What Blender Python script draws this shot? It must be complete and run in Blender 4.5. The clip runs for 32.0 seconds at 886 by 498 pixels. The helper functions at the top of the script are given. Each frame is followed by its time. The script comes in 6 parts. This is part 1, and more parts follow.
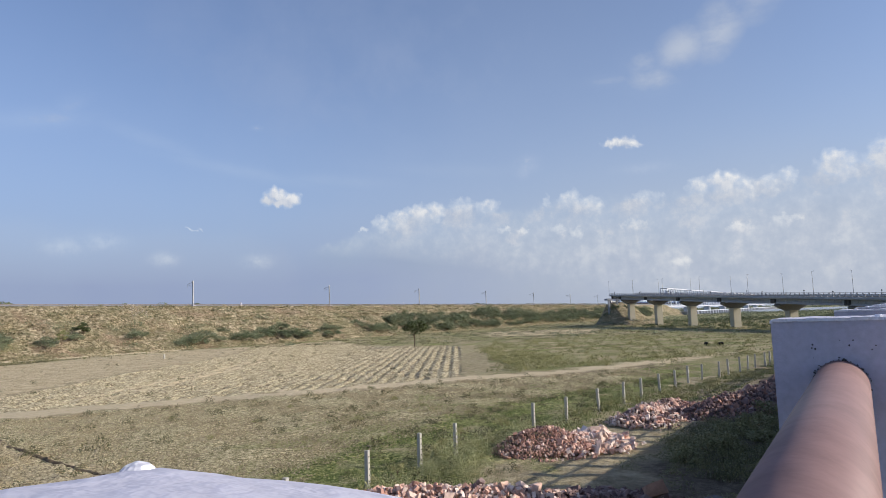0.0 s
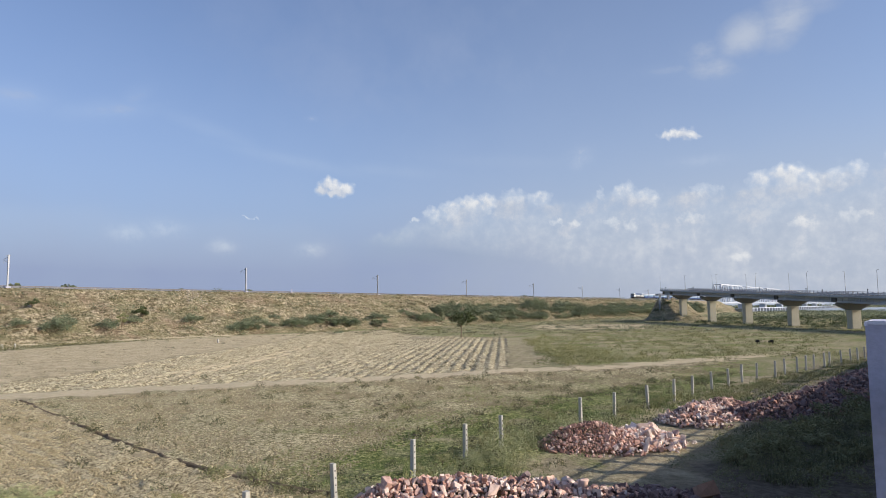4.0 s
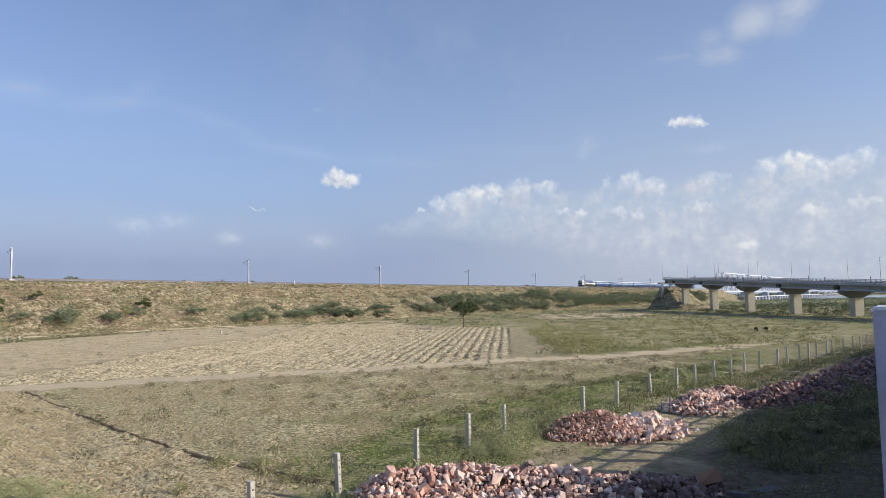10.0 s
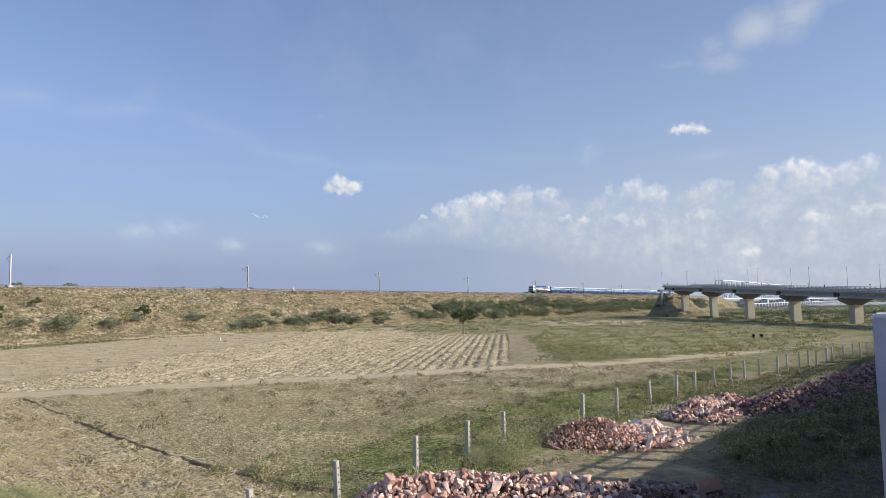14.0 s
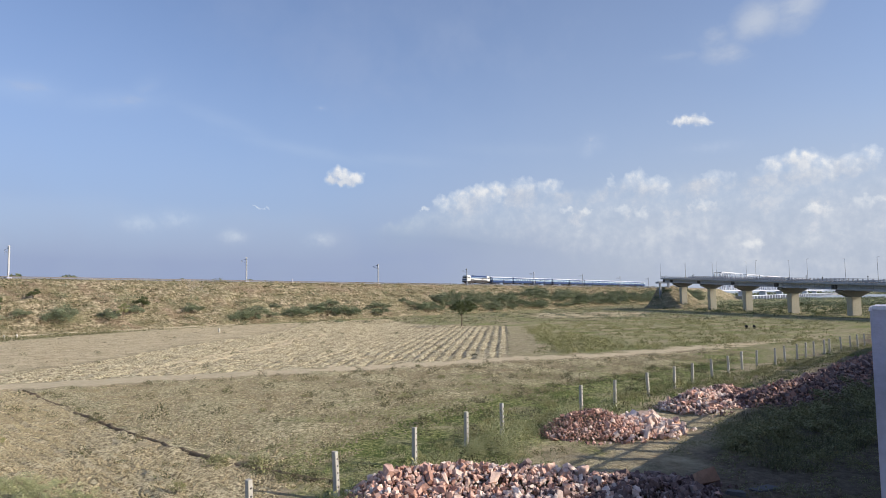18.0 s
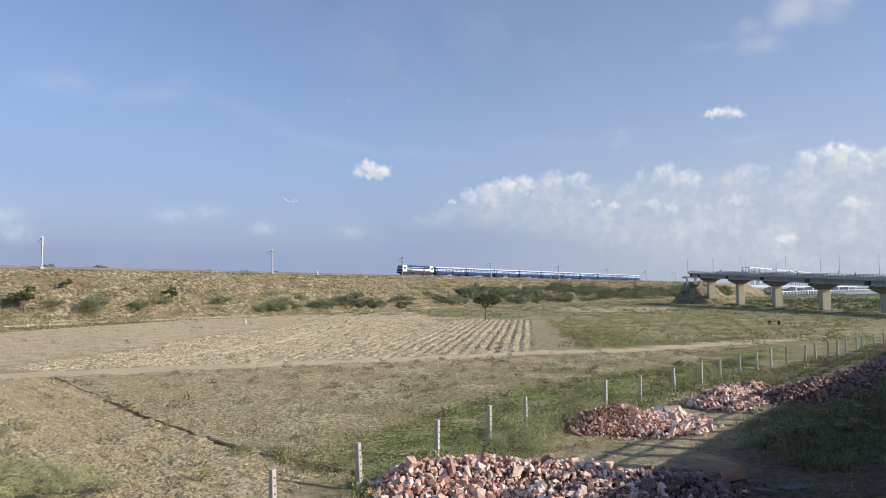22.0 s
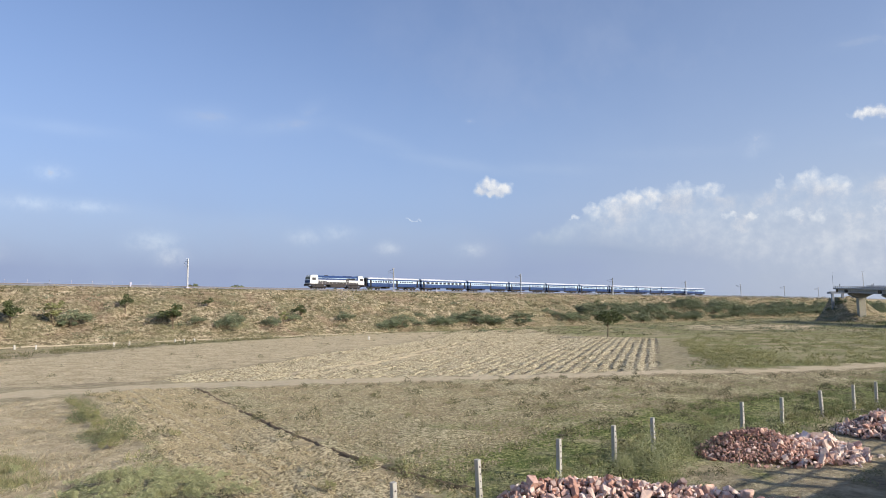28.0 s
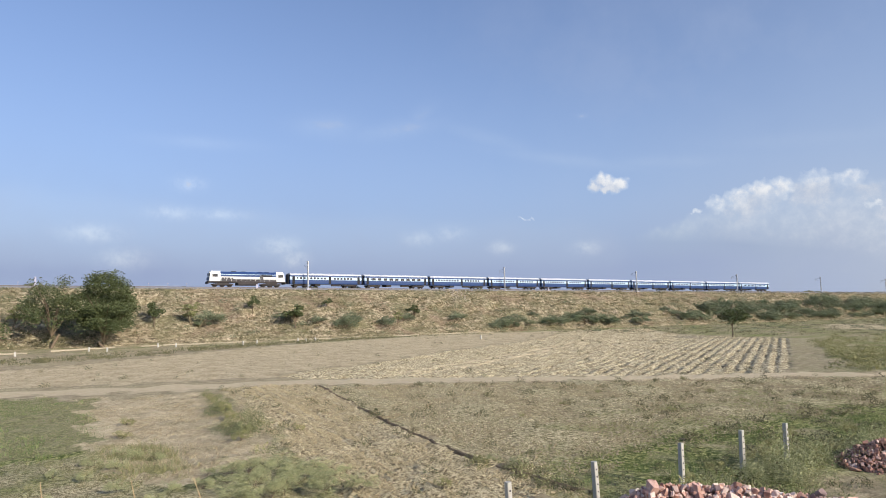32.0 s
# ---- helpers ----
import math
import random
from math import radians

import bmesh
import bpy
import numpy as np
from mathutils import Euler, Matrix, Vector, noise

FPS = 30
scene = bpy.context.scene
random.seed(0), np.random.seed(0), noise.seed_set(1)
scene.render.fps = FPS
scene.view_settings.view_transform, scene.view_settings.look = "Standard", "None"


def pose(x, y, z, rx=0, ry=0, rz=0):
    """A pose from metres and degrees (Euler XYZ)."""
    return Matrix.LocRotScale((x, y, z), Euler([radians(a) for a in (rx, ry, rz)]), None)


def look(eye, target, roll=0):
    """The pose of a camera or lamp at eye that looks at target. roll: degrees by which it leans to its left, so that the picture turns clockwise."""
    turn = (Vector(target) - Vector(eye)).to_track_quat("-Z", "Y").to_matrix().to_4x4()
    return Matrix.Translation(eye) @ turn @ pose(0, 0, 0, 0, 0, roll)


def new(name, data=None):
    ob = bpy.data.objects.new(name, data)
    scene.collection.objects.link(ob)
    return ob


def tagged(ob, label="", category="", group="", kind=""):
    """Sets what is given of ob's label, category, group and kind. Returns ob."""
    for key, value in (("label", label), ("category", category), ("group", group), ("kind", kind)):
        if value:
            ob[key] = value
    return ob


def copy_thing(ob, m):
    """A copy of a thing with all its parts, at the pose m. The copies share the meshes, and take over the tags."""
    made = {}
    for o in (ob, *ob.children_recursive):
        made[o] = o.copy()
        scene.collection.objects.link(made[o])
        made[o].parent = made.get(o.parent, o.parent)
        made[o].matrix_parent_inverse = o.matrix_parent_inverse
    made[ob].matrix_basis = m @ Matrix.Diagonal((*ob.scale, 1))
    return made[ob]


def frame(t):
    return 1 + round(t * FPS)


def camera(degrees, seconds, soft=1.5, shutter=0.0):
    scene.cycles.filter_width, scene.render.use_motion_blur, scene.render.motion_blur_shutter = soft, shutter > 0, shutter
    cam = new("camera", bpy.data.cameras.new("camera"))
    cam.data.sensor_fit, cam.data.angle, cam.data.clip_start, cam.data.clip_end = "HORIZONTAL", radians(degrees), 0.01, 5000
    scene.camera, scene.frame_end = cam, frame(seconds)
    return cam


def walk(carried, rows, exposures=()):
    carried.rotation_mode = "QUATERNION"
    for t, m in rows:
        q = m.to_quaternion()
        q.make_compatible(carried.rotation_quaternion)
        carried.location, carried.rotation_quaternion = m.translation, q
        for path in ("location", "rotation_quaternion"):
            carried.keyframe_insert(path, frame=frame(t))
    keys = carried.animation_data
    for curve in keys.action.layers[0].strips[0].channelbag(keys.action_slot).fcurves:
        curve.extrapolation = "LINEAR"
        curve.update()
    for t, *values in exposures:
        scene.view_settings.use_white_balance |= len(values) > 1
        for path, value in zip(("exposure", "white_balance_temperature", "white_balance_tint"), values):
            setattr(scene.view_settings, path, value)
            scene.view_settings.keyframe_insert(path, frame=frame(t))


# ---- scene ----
cam = camera(67.14, 32.0, soft=0.5)


# ---- the camera's way: seconds, place, heading from +x, tilt up, lean to the right ----
def eye(x, y, z, heading, tilt, lean):
    return pose(x, y, z, 0, 0, heading - 90) @ pose(0, 0, 0, 90 + tilt) @ pose(0, 0, 0, 0, 0, -lean)


PATH = [
    (0, -0.053, -0.072, 6.300, 31.84, 5.80, 1.99),
    (0.5, -0.053, -0.072, 6.300, 31.62, 6.47, 1.93),
    (1, -0.053, -0.072, 6.300, 32.41, 7.02, 2.51),
    (1.5, -0.053, -0.072, 6.300, 32.66, 5.80, 1.80),
    (2, -0.053, -0.072, 6.300, 32.60, 4.34, 1.72),
    (2.5, -0.053, -0.072, 6.300, 32.52, 3.25, 1.40),
    (3, 0.000, -0.050, 6.300, 33.01, 4.96, 1.76),
    (3.5, 0.000, -0.012, 6.305, 35.57, 5.51, 0.54),
    (5.5, -0.000, 0.010, 6.300, 36.26, 4.81, 0.77),
    (6, -0.000, 0.010, 6.300, 36.17, 5.05, 0.82),
    (6.5, -0.000, 0.010, 6.300, 36.18, 5.14, 0.90),
    (7, -0.000, 0.010, 6.300, 36.22, 4.53, 0.86),
    (7.5, -0.000, 0.010, 6.300, 36.02, 4.20, 0.98),
    (8, -0.000, 0.010, 6.300, 35.99, 3.83, 1.08),
    (8.5, -0.000, 0.010, 6.300, 36.05, 4.03, 1.08),
    (9, -0.000, 0.010, 6.300, 36.12, 3.99, 1.13),
    (9.5, -0.000, 0.010, 6.300, 36.31, 4.49, 1.06),
    (10, -0.000, 0.010, 6.300, 36.17, 4.29, 1.01),
    (10.5, -0.000, 0.010, 6.300, 36.17, 4.09, 0.97),
    (11, -0.000, 0.010, 6.300, 36.31, 4.34, 0.97),
    (11.5, -0.000, 0.010, 6.300, 36.30, 4.12, 0.96),
    (12, -0.000, 0.010, 6.300, 36.23, 4.14, 1.01),
    (12.5, -0.000, 0.010, 6.300, 36.23, 4.24, 1.01),
    (13, -0.000, 0.010, 6.300, 36.09, 3.98, 1.00),
    (13.5, -0.000, 0.010, 6.300, 36.23, 4.67, 0.95),
    (14, -0.000, 0.010, 6.300, 36.12, 4.88, 0.96),
    (14.5, -0.000, 0.010, 6.300, 36.10, 5.12, 0.91),
    (16.5, -0.000, 0.010, 6.300, 35.90, 4.75, 0.85),
    (17, -0.000, 0.010, 6.300, 35.90, 4.45, 0.84),
    (17.5, -0.000, 0.010, 6.300, 36.02, 4.25, 0.90),
    (18, -0.000, 0.010, 6.300, 36.02, 4.18, 0.93),
    (18.5, -0.000, 0.010, 6.300, 36.21, 4.31, 0.91),
    (19, -0.000, 0.010, 6.300, 36.48, 4.38, 0.92),
    (19.5, 0.017, 0.022, 6.293, 36.86, 4.84, 0.89),
    (20, 0.035, 0.034, 6.286, 37.22, 4.74, 0.89),
    (20.5, 0.052, 0.046, 6.280, 37.73, 3.74, 0.79),
    (21, 0.070, 0.048, 6.273, 37.73, 3.75, 0.66),
    (21.5, 0.087, 0.060, 6.286, 37.96, 4.05, 0.57),
    (22, 0.105, 0.072, 6.279, 38.12, 3.62, 0.45),
    (22.5, 0.122, 0.084, 6.273, 38.76, 3.56, 0.45),
    (23, 0.140, 0.096, 6.266, 39.25, 4.32, 0.60),
    (23.5, 0.157, 0.108, 6.259, 39.74, 4.51, 0.79),
    (24, 0.175, 0.120, 6.252, 39.99, 3.42, 0.71),
    (24.5, 0.192, 0.132, 6.246, 41.16, 4.33, 0.60),
    (26.5, 0.262, 0.180, 6.199, 44.19, 4.74, 0.67),
    (27, 0.279, 0.192, 6.192, 45.67, 4.60, 0.75),
    (27.5, 0.297, 0.204, 6.185, 47.13, 4.62, 0.66),
    (28, 0.314, 0.216, 6.178, 48.23, 5.21, 0.58),
    (28.5, 0.332, 0.228, 6.171, 49.05, 5.00, 0.89),
    (29, 0.349, 0.240, 6.165, 50.34, 4.97, 1.18),
    (29.5, 0.349, 0.240, 6.165, 51.98, 5.15, 0.90),
    (30, 0.349, 0.240, 6.165, 53.05, 5.50, 0.70),
    (30.5, 0.349, 0.240, 6.165, 53.87, 5.68, 0.69),
    (31, 0.349, 0.240, 6.165, 55.29, 5.71, 0.59),
    (31.5, 0.349, 0.240, 6.165, 56.93, 5.38, 0.72),
    (32, 0.349, 0.240, 6.165, 57.73, 5.28, 0.86),
]
walk(cam, [(r[0], eye(*r[1:])) for r in PATH], exposures=[(0.0, -0.02), (3.0, -0.02), (5.5, 0.05), (20.0, 0.06), (27.0, 0.1), (32.0, 0.12)])

# ---- daylight ----
SUN_HEADING, SUN_HEIGHT = -71.0, 25.2
world = bpy.data.worlds.new("world")
scene.world = world
world.use_nodes = True
wn = world.node_tree
wn.nodes.clear()
sky = wn.nodes.new("ShaderNodeTexSky")
sky.sky_type = "NISHITA"
sky.sun_disc = False
sky.sun_elevation = radians(SUN_HEIGHT)
sky.sun_rotation = radians(90 - SUN_HEADING)
sky.air_density, sky.dust_density, sky.ozone_density = 1.0, 0.9, 3.2
back = wn.nodes.new("ShaderNodeBackground")
back.inputs["Strength"].default_value = 0.14
world_out = wn.nodes.new("ShaderNodeOutputWorld")
tint = wn.nodes.new("ShaderNodeMix")
tint.data_type, tint.blend_type = "RGBA", "MULTIPLY"
tint.inputs["Factor"].default_value = 1.0
tint.inputs[7].default_value = (1.15, 1.07, 1.14, 1.0)
wn.links.new(sky.outputs[0], tint.inputs[6])
wn.links.new(tint.outputs[2], back.inputs["Color"])
wn.links.new(back.outputs[0], world_out.inputs["Surface"])
sun_data = bpy.data.lights.new("sun", "SUN")
sun_data.energy, sun_data.angle, sun_data.color = 4.7, radians(0.5), (1.0, 0.93, 0.82)
sun = new("sun", sun_data)
ca, sa, ce, se = (math.cos(radians(SUN_HEADING)), math.sin(radians(SUN_HEADING)), math.cos(radians(SUN_HEIGHT)), math.sin(radians(SUN_HEIGHT)))
sun.matrix_world = look((60 * ca * ce, 60 * sa * ce, 60 * se), (0, 0, 0))


# ---- materials ----
class Nodes:
    """A small wrapper to write node materials in few lines."""

    def __init__(self, name, rough=0.8, metal=0.0, spec=0.3):
        self.m = bpy.data.materials.new(name)
        self.m.use_nodes = True
        self.t = self.m.node_tree
        self.b = self.t.nodes["Principled BSDF"]
        self.b.inputs["Roughness"].default_value = rough
        self.b.inputs["Metallic"].default_value = metal
        self.b.inputs["Specular IOR Level"].default_value = spec
        self.co = self.t.nodes.new("ShaderNodeTexCoord").outputs["Object"]

    def link(self, a, b):
        self.t.links.new(a, b)

    def noise(self, scale, detail=4.0, rough=0.6, co=None, dist=0.0):
        n = self.t.nodes.new("ShaderNodeTexNoise")
        n.inputs["Scale"].default_value, n.inputs["Detail"].default_value = scale, detail
        n.inputs["Roughness"].default_value, n.inputs["Distortion"].default_value = rough, dist
        self.link(co or self.co, n.inputs["Vector"])
        return n.outputs["Fac"]

    def voronoi(self, scale, out="Distance", co=None):
        n = self.t.nodes.new("ShaderNodeTexVoronoi")
        n.inputs["Scale"].default_value = scale
        self.link(co or self.co, n.inputs["Vector"])
        return n.outputs[out]

    def stretch(self, x, y, z, co=None):
        n = self.t.nodes.new("ShaderNodeMapping")
        n.inputs["Scale"].default_value = (x, y, z)
        self.link(co or self.co, n.inputs["Vector"])
        return n.outputs[0]

    def ramp(self, fac, *stops):
        n = self.t.nodes.new("ShaderNodeValToRGB")
        e = n.color_ramp.elements
        while len(e) < len(stops):
            e.new(0.5)
        for el, (pos, col) in zip(e, stops):
            el.position = pos
            el.color = (*col, 1) if isinstance(col, tuple) else (col, col, col, 1)
        self.link(fac, n.inputs["Fac"])
        return n.outputs["Color"]

    def mix(self, fac, a, b, mode="MIX"):
        n = self.t.nodes.new("ShaderNodeMix")
        n.data_type, n.blend_type = "RGBA", mode
        for sock, v in ((n.inputs["Factor"], fac), (n.inputs[6], a), (n.inputs[7], b)):
            if isinstance(v, tuple):
                sock.default_value = (*v, 1)
            elif isinstance(v, (int, float)):
                sock.default_value = v
            else:
                self.link(v, sock)
        return n.outputs[2]

    def math(self, op, a, b=0.0, clamp=False):
        n = self.t.nodes.new("ShaderNodeMath")
        n.operation, n.use_clamp = op, clamp
        for sock, v in ((n.inputs[0], a), (n.inputs[1], b)):
            if isinstance(v, (int, float)):
                sock.default_value = v
            else:
                self.link(v, sock)
        return n.outputs[0]

    def attr(self, name):
        n = self.t.nodes.new("ShaderNodeAttribute")
        n.attribute_name = name
        return n.outputs["Fac"]

    def random(self):
        return self.t.nodes.new("ShaderNodeObjectInfo").outputs["Random"]

    def island(self):
        return self.t.nodes.new("ShaderNodeNewGeometry").outputs["Random Per Island"]

    def colour(self, c):
        if isinstance(c, tuple):
            self.b.inputs["Base Color"].default_value = (*c, 1)
        else:
            self.link(c, self.b.inputs["Base Color"])
        return self

    def bump(self, height, strength=0.4, dist=0.05):
        n = self.t.nodes.new("ShaderNodeBump")
        n.inputs["Strength"].default_value, n.inputs["Distance"].default_value = strength, dist
        self.link(height, n.inputs["Height"])
        self.link(n.outputs[0], self.b.inputs["Normal"])
        return self


def worn(name, col, dark=0.75, scale=3.0, fine=30.0, rough=0.8, metal=0.0, bump=0.2, spec=0.3):
    """A painted or plain surface with stains at two scales and a fine relief."""
    k = Nodes(name, rough, metal, spec)
    low = tuple(c * dark for c in col)
    a = k.ramp(k.noise(scale, 6, 0.65), (0.32, low), (0.62, col))
    f = k.noise(fine, 3)
    k.colour(k.mix(0.35, a, k.ramp(f, (0.3, tuple(c * 0.7 for c in col)), (0.7, tuple(min(1, c * 1.12) for c in col)))))
    k.bump(f, bump, 0.02)
    return k.m


def leafy(name, a, b, c):
    k = Nodes(name, 0.6, 0, 0.25)
    k.colour(k.mix(k.noise(0.35, 3), k.ramp(k.island(), (0.0, a), (0.5, b), (1.0, c)), a))
    k.b.inputs["Transmission Weight"].default_value = 0.0
    return k.m


M_leaf = leafy("leaf_green", (0.065, 0.083, 0.032), (0.1, 0.12, 0.047), (0.145, 0.157, 0.07))
M_leaf_grey = leafy("leaf_greygreen", (0.14, 0.165, 0.095), (0.2, 0.225, 0.13), (0.27, 0.29, 0.17))
M_leaf_yellow = leafy("leaf_yellowgreen", (0.2, 0.215, 0.085), (0.31, 0.31, 0.135), (0.44, 0.41, 0.21))
M_straw = leafy("dry_grass", (0.28, 0.22, 0.13), (0.45, 0.37, 0.23), (0.62, 0.54, 0.37))
M_grass = leafy("green_grass", (0.1, 0.145, 0.04), (0.2, 0.24, 0.075), (0.38, 0.38, 0.16))
M_feather = leafy("feathery_leaf", (0.27, 0.28, 0.13), (0.41, 0.41, 0.2), (0.58, 0.55, 0.32))
M_leaf_row = leafy("olive_row_leaf", (0.13, 0.14, 0.06), (0.2, 0.21, 0.095), (0.3, 0.3, 0.15))
M_leaf_mid = leafy("leaf_midgreen", (0.125, 0.155, 0.085), (0.18, 0.21, 0.115), (0.25, 0.275, 0.16))
M_leaf_dull = leafy("dull_leaf", (0.2, 0.195, 0.085), (0.3, 0.275, 0.13), (0.4, 0.36, 0.19))
M_leaf_weed = leafy("weed_leaf", (0.21, 0.205, 0.08), (0.33, 0.305, 0.125), (0.47, 0.42, 0.22))
M_scrub = leafy("olive_scrub", (0.1, 0.1, 0.045), (0.17, 0.155, 0.075), (0.27, 0.23, 0.12))
M_bark = worn("bark", (0.2, 0.15, 0.1), 0.55, 2.0, 12.0, 0.95, bump=0.6)
M_concrete = worn("weathered_concrete", (0.4, 0.36, 0.28), 0.72, 0.25, 4.0, 0.9)
M_pier = worn("pier_concrete", (0.47, 0.435, 0.35), 0.75, 0.15, 3.0, 0.9)
M_deck = worn("deck_concrete", (0.38, 0.395, 0.43), 0.75, 0.12, 2.0, 0.9)
M_dark = worn("dark_metal", (0.03, 0.03, 0.032), 0.7, 1.0, 10.0, 0.6)
M_galv = worn("galvanised_steel", (0.36, 0.37, 0.385), 0.8, 1.5, 12.0, 0.45, 0.4)
M_truss = worn("pale_steel", (0.56, 0.58, 0.62), 0.85, 0.2, 2.0, 0.6)
# the lavender of sky-lit shade is put into this white
M_shade_white = worn("whitewash_shade_tint", (0.46, 0.45, 0.55), 0.9, 5.0, 60.0, 0.9, bump=0.1)
# lighter copies of the post white, with sunlight put into the colour
M_lip = worn("sunlit_plaster", (0.74, 0.73, 0.78), 0.85, 14.0, 90.0, 0.9, bump=0.3)
M_crown = worn("sunlit_crown", (0.57, 0.56, 0.64), 0.9, 14.0, 90.0, 0.9, bump=0.15)
M_pipe = worn("faded_red_paint", (0.29, 0.18, 0.165), 0.62, 5.5, 26.0, 0.55, bump=0.06)
M_post = worn("cement_post", (0.5, 0.465, 0.4), 0.8, 4.0, 40.0, 0.9, bump=0.3)
M_chip = worn("dark_grit", (0.06, 0.05, 0.05), 0.7, 8.0, 40.0, 0.9)
M_kerb = worn("pale_kerb", (0.42, 0.355, 0.255), 0.8, 0.7, 6.0, 0.9)
M_stalk = worn("dry_stem", (0.5, 0.36, 0.2), 0.7, 8.0, 60.0, 0.9)
M_ballast = worn("ballast", (0.25, 0.245, 0.25), 0.6, 1.5, 9.0, 0.95, bump=0.8)
M_rail = worn("rail_steel", (0.13, 0.11, 0.1), 0.7, 2.0, 20.0, 0.6, 0.3)
M_asphalt = worn("asphalt", (0.06, 0.06, 0.06), 0.7, 1.0, 60.0, 0.9)
M_goat = worn("black_hair", (0.02, 0.018, 0.016), 0.6, 6.0, 40.0, 0.9)
M_water = worn("river_water", (0.2, 0.26, 0.32), 0.9, 0.02, 0.4, 0.12, spec=0.5)

st = Nodes("pink_sandstone", 0.9)
tone = st.ramp(st.random(), (0.0, (0.42, 0.225, 0.18)), (0.25, (0.74, 0.43, 0.31)), (0.5, (0.6, 0.35, 0.27)), (0.72, (0.84, 0.56, 0.42)), (0.92, (0.92, 0.8, 0.7)))
grain = st.noise(7.0, 5)
st.colour(st.mix(0.45, tone, st.ramp(grain, (0.35, (0.42, 0.235, 0.18)), (0.65, (0.86, 0.62, 0.5)))))
st.bump(grain, 0.5, 0.03)
M_stone = st.m
st2 = Nodes("pink_sandstone_rest", 0.9)
tone = st2.ramp(st2.island(), (0.0, (0.42, 0.225, 0.18)), (0.25, (0.74, 0.43, 0.31)), (0.5, (0.6, 0.35, 0.27)), (0.72, (0.84, 0.56, 0.42)), (0.92, (0.92, 0.8, 0.7)))
grain = st2.noise(7.0, 5)
st2.colour(st2.mix(0.45, tone, st2.ramp(grain, (0.35, (0.42, 0.235, 0.18)), (0.65, (0.86, 0.62, 0.5)))))
st2.bump(grain, 0.5, 0.03)
M_stone_rest = st2.m


# sandstone with shade put into its colour: darker, purpler tones
def shaded_stone(name, shared, warm=1.0):
    k = Nodes(name, 0.9)
    tone = k.ramp(k.island() if shared else k.random(), (0.0, (0.095, 0.06, 0.055)), (0.35, (0.19, 0.12, 0.105)), (0.65, (0.26, 0.17, 0.15)), (0.95, (0.46, 0.35, 0.31)))
    rough = k.noise(7.0, 5)
    base = k.mix(0.4, tone, k.ramp(rough, (0.38, (0.09, 0.057, 0.052)), (0.62, (0.32, 0.22, 0.195))))
    k.colour(base if warm == 1.0 else k.mix(0.45, base, (0.62, 0.32, 0.22)))
    k.bump(rough, 0.5, 0.03)
    return k.m


def cream_stone(name, shared):
    k = Nodes(name, 0.9)
    tone = k.ramp(k.island() if shared else k.random(), (0.0, (0.5, 0.33, 0.27)), (0.3, (0.72, 0.5, 0.39)), (0.6, (0.82, 0.64, 0.53)), (0.95, (0.88, 0.78, 0.7)))
    rough = k.noise(7.0, 5)
    k.colour(k.mix(0.4, tone, k.ramp(rough, (0.38, (0.55, 0.38, 0.31)), (0.62, (0.88, 0.74, 0.64)))))
    k.bump(rough, 0.5, 0.03)
    return k.m


M_cream, M_cream_rest = cream_stone("cream_sandstone", False), cream_stone("cream_sandstone_rest", True)
M_brown_shaded, M_brown_shaded_rest = shaded_stone("brown_shaded_sandstone", False, 1.3), shaded_stone("brown_shaded_sandstone_rest", True, 1.3)
M_purple_shaded, M_purple_shaded_rest = shaded_stone("shaded_sandstone", False), shaded_stone("shaded_sandstone_rest", True)

# ground: bare soil, straw, green, plough and path, spread by what grows where
g = Nodes("field_ground", 0.95, 0, 0.1)
fine, mid, wide = g.noise(9.0, 5, 0.7), g.noise(1.1, 5, 0.65), g.noise(0.09, 4, 0.6)
fleck = g.noise(22.0, 2, 0.5, g.stretch(1.0, 0.45, 1.0))
soil = g.ramp(mid, (0.38, (0.27, 0.215, 0.13)), (0.6, (0.48, 0.39, 0.255)))
blend = g.math("ADD", g.math("MULTIPLY", fleck, 0.5), g.math("MULTIPLY", g.noise(4.5, 4, 0.7), 0.5))
straw = g.ramp(blend, (0.43, (0.13, 0.115, 0.05)), (0.5, (0.4, 0.335, 0.18)), (0.565, (0.76, 0.66, 0.42)))
green = g.ramp(g.noise(5.0, 6, 0.75), (0.42, (0.065, 0.085, 0.024)), (0.5, (0.18, 0.2, 0.06)), (0.59, (0.43, 0.41, 0.18)))
plough = g.ramp(g.noise(6.0, 6, 0.75), (0.42, (0.2, 0.155, 0.085)), (0.5, (0.54, 0.44, 0.26)), (0.6, (0.76, 0.65, 0.41)))
path = g.ramp(g.noise(1.6, 8, 0.75), (0.3, (0.52, 0.42, 0.26)), (0.65, (0.68, 0.565, 0.375)))
pale = g.ramp(g.noise(3.2, 6, 0.75), (0.42, (0.17, 0.13, 0.075)), (0.49, (0.47, 0.39, 0.24)), (0.59, (0.73, 0.64, 0.43)))


def mask(name, soft=0.22):
    n = g.math("ADD", g.attr(name), g.math("MULTIPLY", g.math("SUBTRACT", g.noise(0.9, 5, 0.7), 0.5), 0.9))
    return g.ramp(n, (0.5 - soft, 0.0), (0.5 + soft, 1.0))


c = g.mix(g.ramp(wide, (0.4, 0.0), (0.65, 0.6)), soil, straw)
c = g.mix(mask("straw"), c, straw)
c = g.mix(mask("plough", 0.12), c, plough)
c = g.mix(mask("pale", 0.12), c, pale)
c = g.mix(mask("green", 0.35), c, green)
